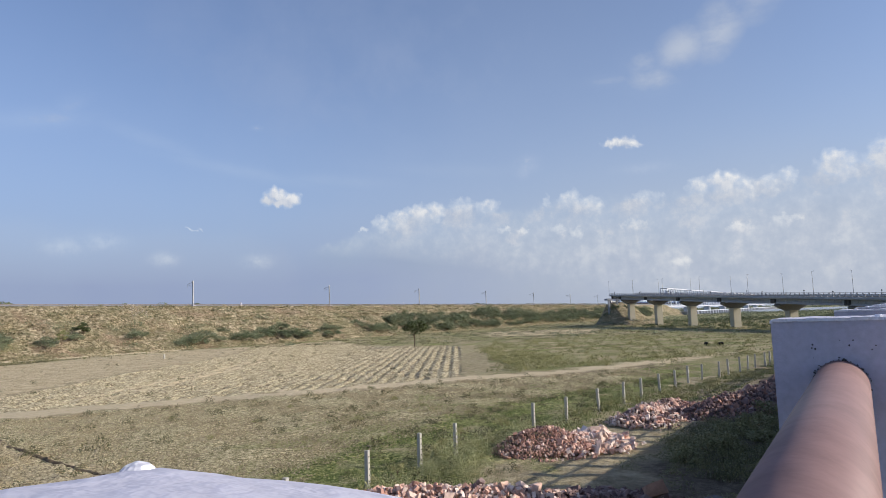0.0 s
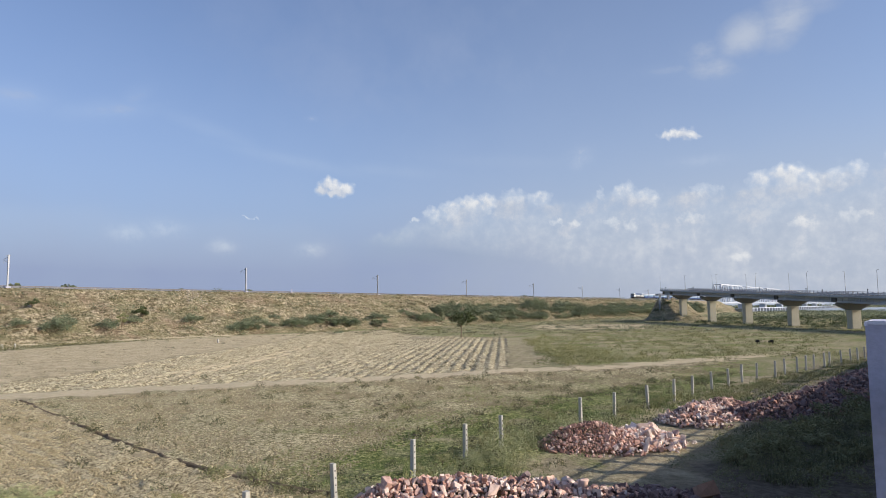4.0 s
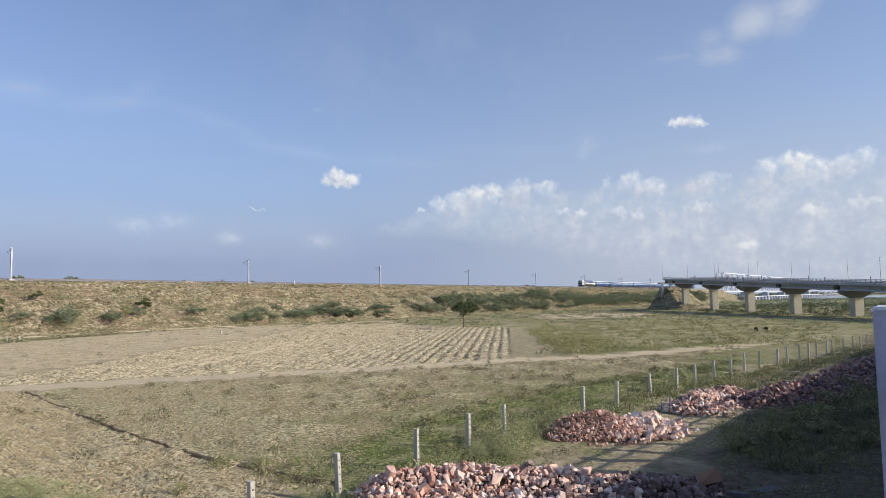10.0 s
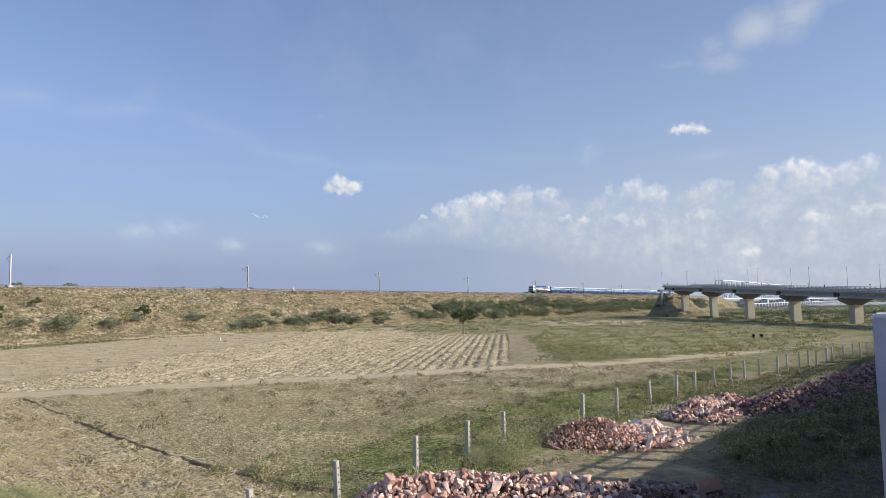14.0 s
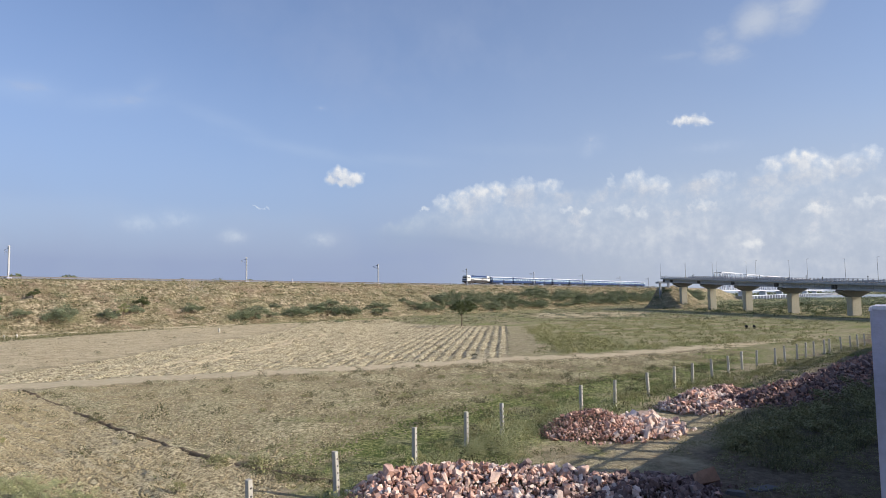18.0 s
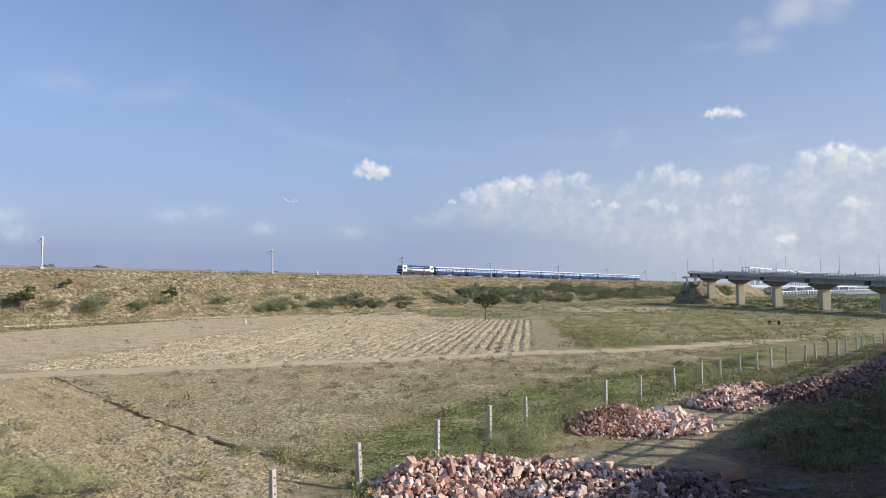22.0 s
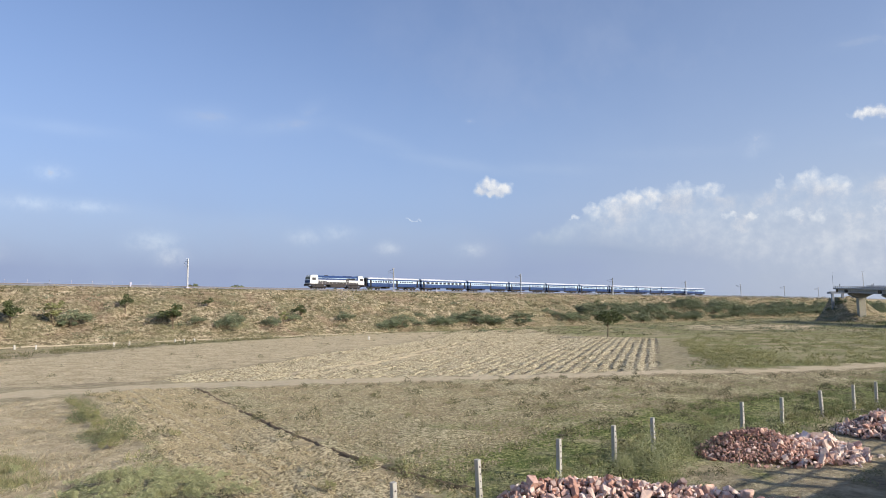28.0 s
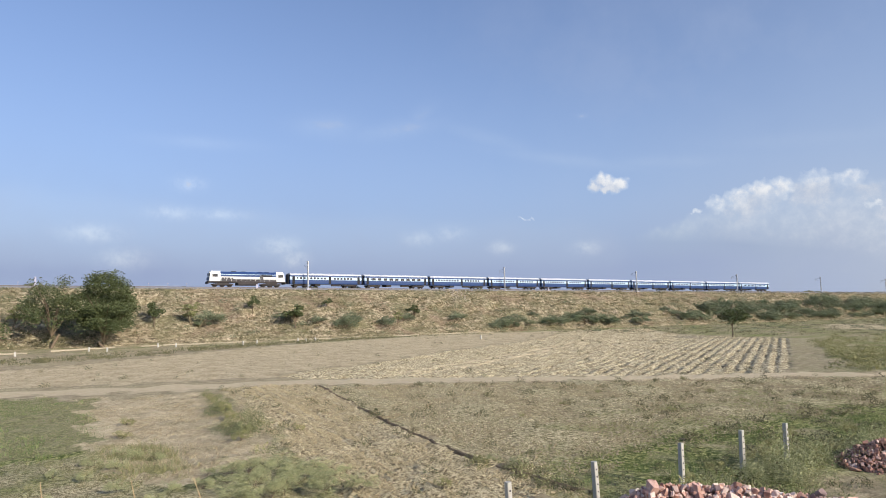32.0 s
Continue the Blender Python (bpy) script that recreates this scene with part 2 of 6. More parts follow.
sand = g.ramp(g.math("ADD", g.math("MULTIPLY", g.noise(3.0, 6, 0.8), 0.55), g.math("MULTIPLY", g.noise(0.7, 5, 0.7, g.stretch(0.8, 0.5, 1.0)), 0.4)), (0.38, (0.37, 0.29, 0.17)), (0.5, (0.58, 0.475, 0.3)), (0.6, (0.74, 0.63, 0.42)))
c = g.mix(mask("sand", 0.2), c, sand)
c = g.mix(mask("path", 0.15), c, path)
# the road's shade put into the soil colour, plus a strip of browner soil
c = g.mix(mask("shade_soil", 0.4), c, g.ramp(g.noise(2.5, 6, 0.75), (0.35, (0.11, 0.085, 0.057)), (0.65, (0.24, 0.185, 0.13))))
g.colour(c)
g.bump(g.math("ADD", fine, g.math("MULTIPLY", mid, 1.5)), 1.0, 0.12)
M_ground = g.m

def bank_earth(name, green, low=0.45):
    e = Nodes(name, 0.95, 0, 0.1)
    ec = e.ramp(e.noise(1.1, 6, 0.75), (0.39, (0.1, 0.08, 0.048)), (0.5, (0.34, 0.27, 0.17)), (0.6, (0.66, 0.555, 0.38)))
    streak = e.noise(1.0, 5, 0.7, e.stretch(0.12, 0.5, 1.1))
    ec = e.mix(e.ramp(streak, (0.42, 0.0), (0.6, 0.7)), ec, e.ramp(e.noise(2.2, 4), (0.4, (0.13, 0.12, 0.06)), (0.6, (0.27, 0.235, 0.13))))
    ec = e.mix(e.ramp(e.noise(0.14, 5, 0.7), (low, 0.0), (low + 0.17, green)), ec, e.ramp(e.noise(1.6, 5), (0.35, (0.1, 0.1, 0.05)), (0.65, (0.25, 0.235, 0.12))))
    ec = e.mix(e.ramp(e.noise(0.08, 4, 0.6), (0.56, 0.0), (0.68, 0.5)), ec, e.ramp(e.noise(1.4, 5), (0.4, (0.17, 0.1, 0.07)), (0.6, (0.4, 0.28, 0.2))))
    e.colour(ec)
    e.bump(e.noise(1.3, 6, 0.75), 1.0, 0.6)
    return e.m


M_ramp = bank_earth("ramp_earth", 0.35, 0.5)
M_bank = bank_earth("embankment_earth", 0.6)


# ---- mesh helpers ----
class Geo:
    """Collects points and faces for one mesh."""

    def __init__(self):
        self.v, self.f = [], []

    def add(self, vs, fs):
        o = len(self.v)
        self.v.extend(vs)
        self.f.extend([tuple(i + o for i in f) for f in fs])
        return self

    def box(self, cx, cy, cz, sx, sy, sz, bevel=0.0, taper=1.0):
        """A box about its centre; bevel cuts the four upright edges; taper scales the top."""
        hx, hy, hz = sx / 2, sy / 2, sz / 2
        b = bevel
        ring = [(-hx + b, -hy), (hx - b, -hy), (hx, -hy + b), (hx, hy - b), (hx - b, hy), (-hx + b, hy), (-hx, hy - b), (-hx, -hy + b)] if b else [(-hx, -hy), (hx, -hy), (hx, hy), (-hx, hy)]
        n = len(ring)
        vs = [(cx + x, cy + y, cz - hz) for x, y in ring] + [(cx + x * taper, cy + y * taper, cz + hz) for x, y in ring]
        fs = [tuple(reversed(range(n))), tuple(range(n, 2 * n))] + [(i, (i + 1) % n, n + (i + 1) % n, n + i) for i in range(n)]
        return self.add(vs, fs)

    def tube(self, a, b, r0, r1=None, n=8):
        """A tapered round bar from a to b."""
        a, b = Vector(a), Vector(b)
        r1 = r0 if r1 is None else r1
        d = (b - a).normalized()
        u = d.orthogonal().normalized()
        w = d.cross(u)
        vs = []
        for p, r in ((a, r0), (b, r1)):
            for i in range(n):
                t = 2 * math.pi * i / n
                vs.append(tuple(p + (u * math.cos(t) + w * math.sin(t)) * r))
        fs = [tuple(reversed(range(n))), tuple(range(n, 2 * n))] + [(i, (i + 1) % n, n + (i + 1) % n, n + i) for i in range(n)]
        return self.add(vs, fs)

    def prism(self, outline, axis, lo, hi):
        """An outline of 2D points drawn out along 'x' or 'y'; the outline's pair is (y, z) or (x, z)."""
        n = len(outline)
        put = (lambda p, s: (s, p[0], p[1])) if axis == "x" else (lambda p, s: (p[0], s, p[1]))
        vs = [put(p, lo) for p in outline] + [put(p, hi) for p in outline]
        fs = [tuple(reversed(range(n))), tuple(range(n, 2 * n))] + [(i, (i + 1) % n, n + (i + 1) % n, n + i) for i in range(n)]
        return self.add(vs, fs)

    def mesh(self, name, material, smooth=False, fix=True):
        me = bpy.data.meshes.new(name)
        me.from_pydata(self.v, [], self.f)
        me.materials.append(material)
        if fix and len(self.f) < 4000:
            bm = bmesh.new()
            bm.from_mesh(me)
            bmesh.ops.recalc_face_normals(bm, faces=bm.faces)
            bm.to_mesh(me)
            bm.free()
        if smooth:
            me.polygons.foreach_set("use_smooth", [True] * len(me.polygons))
        return me


def part(name, geo, material, parent=None, label="", at=None, smooth=False, fix=True):
    """Links a Geo (or a ready mesh) as one mesh object, under a thing or part if one is given."""
    ob = new(name, geo.mesh(name, material, smooth, fix) if isinstance(geo, Geo) else geo)
    if parent:
        ob.parent = parent
    if at is not None:
        ob.matrix_basis = at
    if label:
        ob["label"] = label
    return ob


def thing(name, label, category, group="", kind="", at=None):
    ob = new(name)
    ob.empty_display_size = 0.2
    if at is not None:
        ob.matrix_basis = at
    return tagged(ob, label, category, group, kind)


rnd = random.Random(7)
rng = np.random.default_rng(11)

# ---- ground ----
def inside(px, py, poly):
    hit = np.zeros(px.shape, bool)
    for (x0, y0), (x1, y1) in zip(poly, poly[1:] + poly[:1]):
        cut = (y0 > py) != (y1 > py)
        hit ^= cut & (px < (x1 - x0) * (py - y0) / (y1 - y0 + 1e-12) + x0)
    return hit


def near_line(px, py, line):
    d = np.full(px.shape, 1e9)
    for (x0, y0), (x1, y1) in zip(line, line[1:]):
        dx, dy = x1 - x0, y1 - y0
        t = np.clip(((px - x0) * dx + (py - y0) * dy) / (dx * dx + dy * dy), 0, 1)
        d = np.minimum(d, np.hypot(px - x0 - t * dx, py - y0 - t * dy))
    return d


def waves(x, y, size, seed=0):
    """Smooth uneven field of about -1 to 1."""
    r = np.random.default_rng(seed)
    out = 0
    for i in range(7):
        a, p, k = r.uniform(0, 6.28), r.uniform(0, 6.28), 6.28 / size * r.uniform(0.6, 1.6)
        out = out + np.sin(x * math.cos(a) * k + y * math.sin(a) * k + p)
    return out / 3.0


def steps(lo, hi, step, far):
    mid = list(np.arange(lo, hi + 0.01, step))
    a, s, low = lo, step, []
    while a > -far:
        s *= 1.22
        a -= s
        low.append(a)
    a, s, up = mid[-1], step, []
    while a < far:
        s *= 1.16 if a < 400 else 1.3
        a += s
        up.append(a)
    return np.array(low[::-1] + mid + up)


ROAD = [(-60, 96), (-1, 65.2), (11, 60.8), (18.5, 59.2), (22, 58), (35.8, 49.2), (48.1, 41), (59.2, 34.8), (67, 27.5), (87, 19.8), (99, 16.4)]
DRAIN = [(-40, 118), (-2.3, 133), (15.8, 143), (37.8, 147), (70, 148.6), (115, 149.4)]
TRACK = [(3, 3.5), (20, 7.5), (27, 8.8), (38, 8.6), (60, 8), (76, 6), (95, 3)]
RUTS = [[(30.5, 58.5), (44, 66), (62, 76.5), (86, 92)], [(31.8, 56.6), (45.2, 64), (63.2, 74.4), (87.2, 90)]]
FURROW = [(21.8, 53.9), (18, 34.7), (16.7, 25.6), (16.5, 21.3), (16.7, 16.8)]
PALE = [(21.5, 63.6), (25.7, 68.5), (38.4, 74.2), (54, 86), (84.8, 103.5), (105, 119), (134, 142), (158, 137), (124, 100), (125, 74), (60.6, 36.2), (48, 43.2), (36.2, 51.6), (23.5, 60)]
PLOUGH = [(14.8, 57), (19, 58.2), (21.8, 53.5), (18, 34.7), (16.7, 25.6), (16.5, 21), (16.7, 16.4), (10, 17), (10.3, 22.4), (10.4, 30), (11.8, 40)]
STRAW = [(22, 54), (57, 34), (66, 26.5), (83, 19), (70, 14.6), (60, 17.0), (45, 20), (31, 21), (23, 20.4), (17, 19), (18, 35)]
GREEN = [(16.6, 19.6), (23, 21.6), (31, 22.6), (45, 21.5), (60, 18), (68, 15.5), (58, 13.6), (40, 14), (26, 12), (14, 15)]
GREEN_EDGE = [(16.8, 22), (23.5, 25.5), (33, 30), (50, 29), (64, 22), (84, 18), (68, 14.5), (45, 19), (31, 20), (20, 18.5)]
MEADOW = [(134, 72), (170, 60), (150, 14), (121, 13), (106, 15.6), (89, 21.6), (70, 29.6), (63.6, 33.6), (123.3, 67.8)]
FENCE_FAR = [(58, 15), (68, 21), (84, 18.5), (99, 14), (126, 12), (126, 2), (100, 4), (76, 9.6)]
FAR_TAN = [(222, 122), (250, 86), (186, 66), (176, 94)]
LEFT_GREEN = [(-0.8, 62), (4.5, 56), (4.6, 39), (2.4, 35), (-4, 30), (-40, 40), (-40, 78)]
LEFT_DRY = [(4.5, 57), (14, 55), (11, 38), (9.5, 29), (5.3, 26), (3, 36)]
LEFT_ROUGH = [(-14, 31), (3, 36), (5.3, 27), (10, 31), (11.5, 38), (13, 40), (10.5, 23), (10, 15), (-14, 15)]
SAND = [(-8, 72), (21, 64.5), (25.5, 69.6), (38, 75.2), (54, 87), (84.5, 104.5), (104.5, 120), (131, 143), (90, 146), (52, 131), (37.6, 122), (19, 108), (2.8, 94.6), (-60, 66)]


def row_wave(x, y):
    """Height of the ploughed rows across the stubble field, -1 to 1."""
    u = x * -math.sin(radians(31)) + y * math.cos(radians(31))
    return np.sin(u * 2 * math.pi / 1.25 + 0.75 * waves(x, y, 2.6, 12) + 0.5 * waves(x, y, 9, 15))


def make_ground():
    xs, ys = steps(-14, 162, 0.3, 4600), steps(1, 146, 0.3, 4600)
    nx, ny = len(xs), len(ys)
    X, Y = np.meshgrid(xs, ys)
    wx, wy = X + 0.9 * waves(X, Y, 5, 3), Y + 0.9 * waves(X, Y, 5, 4)
    road = np.clip(1.5 - near_line(wx, wy, ROAD) / 2.1, 0, 1)
    track = np.clip(1.3 - near_line(wx, wy, TRACK) / 1.5, 0, 1) * 0.3
    rut = sum(np.clip(1.4 - near_line(X + 0.15 * waves(X, Y, 3, 65), Y + 0.15 * waves(X, Y, 3, 66), line) / 0.5, 0, 1) for line in RUTS)
    pale = inside(X + 0.25 * waves(X, Y, 3, 5), Y + 0.25 * waves(X, Y, 3, 6), PALE).astype(float)
    plough = inside(wx, wy, PLOUGH).astype(float)
    straw = inside(wx, wy, STRAW) * 0.85 + inside(wx, wy, LEFT_DRY) * 0.5 + inside(wx, wy, LEFT_ROUGH) * 0.6 + inside(wx, wy, MEADOW) * 0.45 + 0.35 * (Y > 128)
    green = sum(inside(X + k * waves(X, Y, 2.2 + k, 30 + j), Y + k * waves(X, Y, 2.2 + k, 40 + j), GREEN) for j, k in enumerate((0.6, 1.4, 2.2, 3.0))) / 4 * (0.7 + 0.2 * waves(X, Y, 4, 19)) + inside(X + 2.2 * waves(X, Y, 5, 45), Y + 2.2 * waves(X, Y, 5, 46), GREEN_EDGE) * (0.36 + 0.2 * waves(X * 0.6, Y, 5, 47)) + inside(wx, wy, MEADOW) * (0.47 + 0.27 * waves(X * 0.5, Y, 8, 18)) + inside(wx, wy, FENCE_FAR) * (0.5 + 0.2 * waves(X * 0.5, Y, 5, 62)) + inside(wx, wy, LEFT_GREEN) * 0.54 + inside(wx, wy, LEFT_ROUGH) * (0.36 + 0.2 * waves(X, Y, 3, 20))
    green = green + np.where((X > 118) & (green < 0.1), 0.5 + 0.22 * waves(X * 0.4, Y, 9, 8), 0) + np.where((Y < 9) & (X < 90), 0.2, 0) + np.where((Y > 128) & (X < 118), 0.3 + 0.2 * waves(X, Y, 9, 9), 0)
    strip = inside(X, Y, [(125, 74), (123.3, 67.8), (63.6, 33.6), (60.6, 36.2)])
    green, straw = green * (1 - strip) + strip * 0.25, straw * (1 - strip) + strip * 0.3
    green *= 1 - pale
    sand = inside(wx, wy, SAND) * 0.95 + inside(wx, wy, FAR_TAN) * 0.7 + inside(wx, wy, LEFT_DRY) * (0.75 + 0.35 * waves(X * 0.5, Y * 1.6, 4, 61))
    # darkening follows the shade that falls below the road
    shade_soil = np.clip((9.0 - wy) / 3.0, 0, 1) * (wx < 120)
    # strip along the far fence where the soil itself is browner
    shade_soil = np.maximum(shade_soil, 0.55 * inside(wx, wy, [(44, 13.6), (70, 11), (96, 7.5), (96, 2), (44, 8.5)]))
    fine = (X > -14) & (X < 162) & (Y > 1) & (Y < 146)
    Z = 0.05 * waves(X, Y, 7, 1) + 0.025 * waves(X, Y, 1.9, 2)
    rows = row_wave(X, Y)
    cut = np.clip(-rows - 0.3, 0, 1) * np.clip(0.55 + 0.75 * waves(X, Y, 2.4, 16) + 0.3 * waves(X, Y, 9, 17), 0.05, 1.5)
    Z += pale * (0.05 * rows - 0.52 * cut + 0.03 * rng.standard_normal(X.shape))
    Z += plough * (0.07 * np.sin((X - 0.14 * Y) * 8 + waves(X, Y, 3, 13)) + 0.05 * rng.standard_normal(X.shape))
    Z += (np.clip(straw, 0, 1) * 0.03 + (sand > 0) * 0.025) * rng.standard_normal(X.shape)
    Z = np.where(fine, Z * (1 - 0.8 * road), -0.05)
    Z = np.where((X < -14) | (X > 162) | (Y > 146) | (Y < 1), 0.0, Z)
    me = bpy.data.meshes.new("ground")
    co = np.stack([X, Y, Z], -1).reshape(-1, 3)
    i = np.arange(nx * ny).reshape(ny, nx)
    quads = np.stack([i[:-1, :-1], i[:-1, 1:], i[1:, 1:], i[1:, :-1]], -1).reshape(-1, 4)
    me.vertices.add(len(co))
    me.vertices.foreach_set("co", co.ravel())
    me.loops.add(quads.size)
    me.loops.foreach_set("vertex_index", quads.ravel())
    me.polygons.add(len(quads))
    me.polygons.foreach_set("loop_start", np.arange(0, quads.size, 4))
    me.update(calc_edges=True)
    me.polygons.foreach_set("use_smooth", [True] * len(quads))
    for name, val in (("path", np.maximum(np.maximum(road, track), 0.85 * np.clip(rut, 0, 1))), ("sand", sand), ("shade_soil", shade_soil), ("pale", pale), ("plough", plough), ("straw", np.clip(straw, 0, 1)), ("green", np.clip(green, 0, 1))):
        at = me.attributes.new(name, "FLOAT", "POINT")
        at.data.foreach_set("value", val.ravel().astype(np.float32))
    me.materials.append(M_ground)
    return tagged(new("ground", me), "dry farmland with stubble, ploughed soil, green weeds and a dirt path", "ground", kind="structure")


ground = make_ground()

def make_bund():
    """A crumbled low ridge of turned earth between two fields."""
    r = random.Random(17)
    geo = Geo()
    rows = []
    for (x0, y0), (x1, y1) in zip(FURROW, FURROW[1:]):
        n = max(2, int(math.hypot(x1 - x0, y1 - y0) / 0.16))
        for k in range(n):
            t = k / n
            rows.append((x0 + (x1 - x0) * t, y0 + (y1 - y0) * t))
    prof = [(-0.13, -0.1), (-0.08, 0.05), (-0.03, 0.11), (0.03, 0.11), (0.08, 0.05), (0.14, -0.1)]
    shift, tall = 0.0, 1.0
    for x, y in rows:
        shift = 0.8 * shift + r.gauss(0, 0.035)
        tall = 0.75 * tall + 0.25 * r.uniform(-0.35, 1.9)
        for px, pz in prof:
            geo.v.append((x + shift + px * r.uniform(0.75, 1.25), y + r.gauss(0, 0.03), pz * tall * (r.uniform(0.8, 1.2) if pz > 0 else 1)))
    m = len(prof)
    for k in range(len(rows) - 1):
        for j in range(m - 1):
            geo.f.append((k * m + j, (k + 1) * m + j, (k + 1) * m + j + 1, k * m + j + 1))
    tagged(part("field_bund", geo, M_soil_gap, fix=False), "crumbled dark ridge of turned earth between the fields", "bund", kind="structure")


# bund soil; its dark colour also serves as shade in the stone heaps
M_soil_gap = worn("turned_earth_gap", (0.2, 0.145, 0.09), 0.55, 3.0, 14.0, 0.95, bump=0.8)
make_bund()

# ---- railway embankment ----
TRACK_Y = 177.7


def crest(x):
    return 12.72 - 0.0023 * x


def make_bank():
    xs = np.concatenate([np.arange(-700, -60, 12.0), np.arange(-60, 520, 1.5), np.arange(520, 716, 6.0), [722, 730, 742]])
    prof = np.concatenate([np.linspace(0, 1, 26), [1.0] * 2, np.linspace(1, 0, 6)])
    offs = np.concatenate([np.linspace(-27.5, -4.6, 26), [0, 5.0], np.linspace(5.2, 27, 6)])
    X, O = np.meshgrid(xs, offs)
    Pz = np.repeat(prof[:, None], len(xs), 1)
    end = np.clip((742 - xs) / 24, 0, 1)[None, :]
    Z = Pz * crest(X) * end - 0.15
    body = np.sin(np.clip(Pz, 0, 1) * math.pi)
    Y = TRACK_Y + O + body * (0.9 * waves(X, O, 14, 21) + 0.5 * waves(X, O, 4.5, 22))
    Z = Z + body * (0.4 * waves(X, O, 9, 23) + 0.42 * waves(X * 0.25, O, 2.4, 24) + 0.2 * rng.standard_normal(X.shape))
    vs = list(map(tuple, np.stack([X, Y, Z], -1).reshape(-1, 3)))
    i = np.arange(X.size).reshape(X.shape)
    fs = list(map(tuple, np.stack([i[:-1, :-1], i[:-1, 1:], i[1:, 1:], i[1:, :-1]], -1).reshape(-1, 4)))
    geo = Geo().add(vs, [tuple(int(a) for a in f) for f in fs])
    ob = part("embankment", geo, M_bank, smooth=True, fix=False)
    return tagged(ob, "high earth railway embankment covered with dry grass", "embankment", kind="structure")


embankment = make_bank()


def bank_z(y):
    return max(0.0, min(1.0, (y - (TRACK_Y - 27.5)) / 22.9)) * 12.6


def make_track():
    bed = Geo()
    prof = [(-2.9, -0.1), (-1.9, 0.32), (1.9, 0.32), (2.9, -0.1)]
    x0, x1 = -600.0, 716.0
    n = 24
    for a in range(n):
        s, t = x0 + (x1 - x0) * a / n, x0 + (x1 - x0) * (a + 1) / n
        vs = [(s, TRACK_Y + y, crest(s) + z) for y, z in prof] + [(t, TRACK_Y + y, crest(t) + z) for y, z in prof]
        bed.add(vs, [(0, 4, 5, 1), (1, 5, 6, 2), (2, 6, 7, 3)])
    root = thing("railway_track", "single railway track on grey ballast along the embankment crest", "railway track", kind="structure")
    part("ballast_bed", bed, M_ballast, root, fix=False)
    for side in (-0.84, 0.84):
        rail = Geo()
        for a in range(n):
            s, t = x0 + (x1 - x0) * a / n, x0 + (x1 - x0) * (a + 1) / n
            r = [(side - 0.07, 0.36), (side - 0.04, 0.52), (side + 0.04, 0.52), (side + 0.07, 0.36)]
            vs = [(s, TRACK_Y + y, crest(s) + z) for y, z in r] + [(t, TRACK_Y + y, crest(t) + z) for y, z in r]
            rail.add(vs, [(0, 4, 5, 1), (1, 5, 6, 2), (2, 6, 7, 3)])
        part("rail", rail, M_rail, root, fix=False)
    sl = Geo()
    for k in range(280):
        x = -20 + k * 1.9
        sl.box(x, TRACK_Y, crest(x) + 0.31, 0.26, 2.6, 0.12)
    part("sleepers", sl, M_concrete, root, fix=False)["kind"] = "stuff"


make_track()


def make_mast():
    root = thing("electric_mast", "grey steel overhead line mast with a bracket arm", "mast", "masts along the railway")
    pole = Geo()
    for y in (-0.14, 0.14):
        pole.box(0, y, 3.9, 0.3, 0.07, 7.8)
    for k in range(13):
        pole.box(0, 0, 0.3 + k * 0.6, 0.3, 0.22, 0.08)
    part("pole", pole, M_galv, root)
    part("footing", Geo().box(0, 0, 0.1, 1.1, 1.1, 0.5, 0.1), M_shade_white, root, "pale concrete footing")
    arm = Geo().tube((0, 0.15, 7.3), (0, 2.6, 6.9), 0.045).tube((0, 0.15, 5.9), (0, 2.7, 6.8), 0.05).tube((0, 2.6, 6.9), (0, 2.6, 5.8), 0.03)
    part("bracket_arm", arm, M_galv, root)
    part("cross_bar", Geo().tube((-0.55, 0, 7.65), (0.35, 0, 7.65), 0.06), M_galv, root)
    ins = Geo()
    for k in range(4):
        ins.tube((0, 0.35 + k * 0.09, 7.26 - 0.014 * k), (0, 0.4 + k * 0.09, 7.25 - 0.014 * k), 0.11)
    part("insulator", ins, M_chip, root)
    return root


mast = make_mast()
for k, x in enumerate([66.5, 134.0, 196.4, 258.5, 323.9, 387.0, 449.2, 507.5, 570.5, -60.0]):
    m = pose(x, 174.4, crest(x) - 0.15)
    if k == 0:
        mast.matrix_basis = m
    else:
        copy_thing(mast, m)

kp = thing("marker_post", "small white painted railway marker post", "post", "white marker posts", at=pose(52.5, 174.6, crest(52) - 0.1))
part("stone", Geo().box(0, 0, 0.65, 0.45, 0.25, 1.3, 0.05, 0.9), M_shade_white, kp)
part("plinth", Geo().box(0, 0, 0.1, 0.8, 0.5, 0.2), M_concrete, kp)
for x in (153.0, 246.0, 258.5, 300.0):
    copy_thing(kp, pose(x, 174.7, crest(x) - 0.1))
tall_kp = copy_thing(kp, pose(2.8, 174.6, crest(3) - 0.1))
tall_kp.scale = (1.0, 1.0, 1.9)

fence_far = thing("track_fence", "thin white posts of a fence behind the railway track", "fence")
FAR_POST = Geo().tube((0, 0, -0.4), (0, 0, 1.5), 0.05, 0.04, 6).tube((0, 0, 1.5), (0, 0, 1.72), 0.11, 0.11, 6).mesh("post", M_shade_white)
for k in range(20):
    x = -24 + 4.7 * k
    part("post", FAR_POST, None, fence_far, at=pose(x, 185.2, crest(x)))
for h in (0.5, 1.1):
    part("wire", Geo().tube((-24, 185.2, crest(0) + h), (65.3, 185.2, crest(60) + h), 0.012, n=4), M_galv, fence_far)

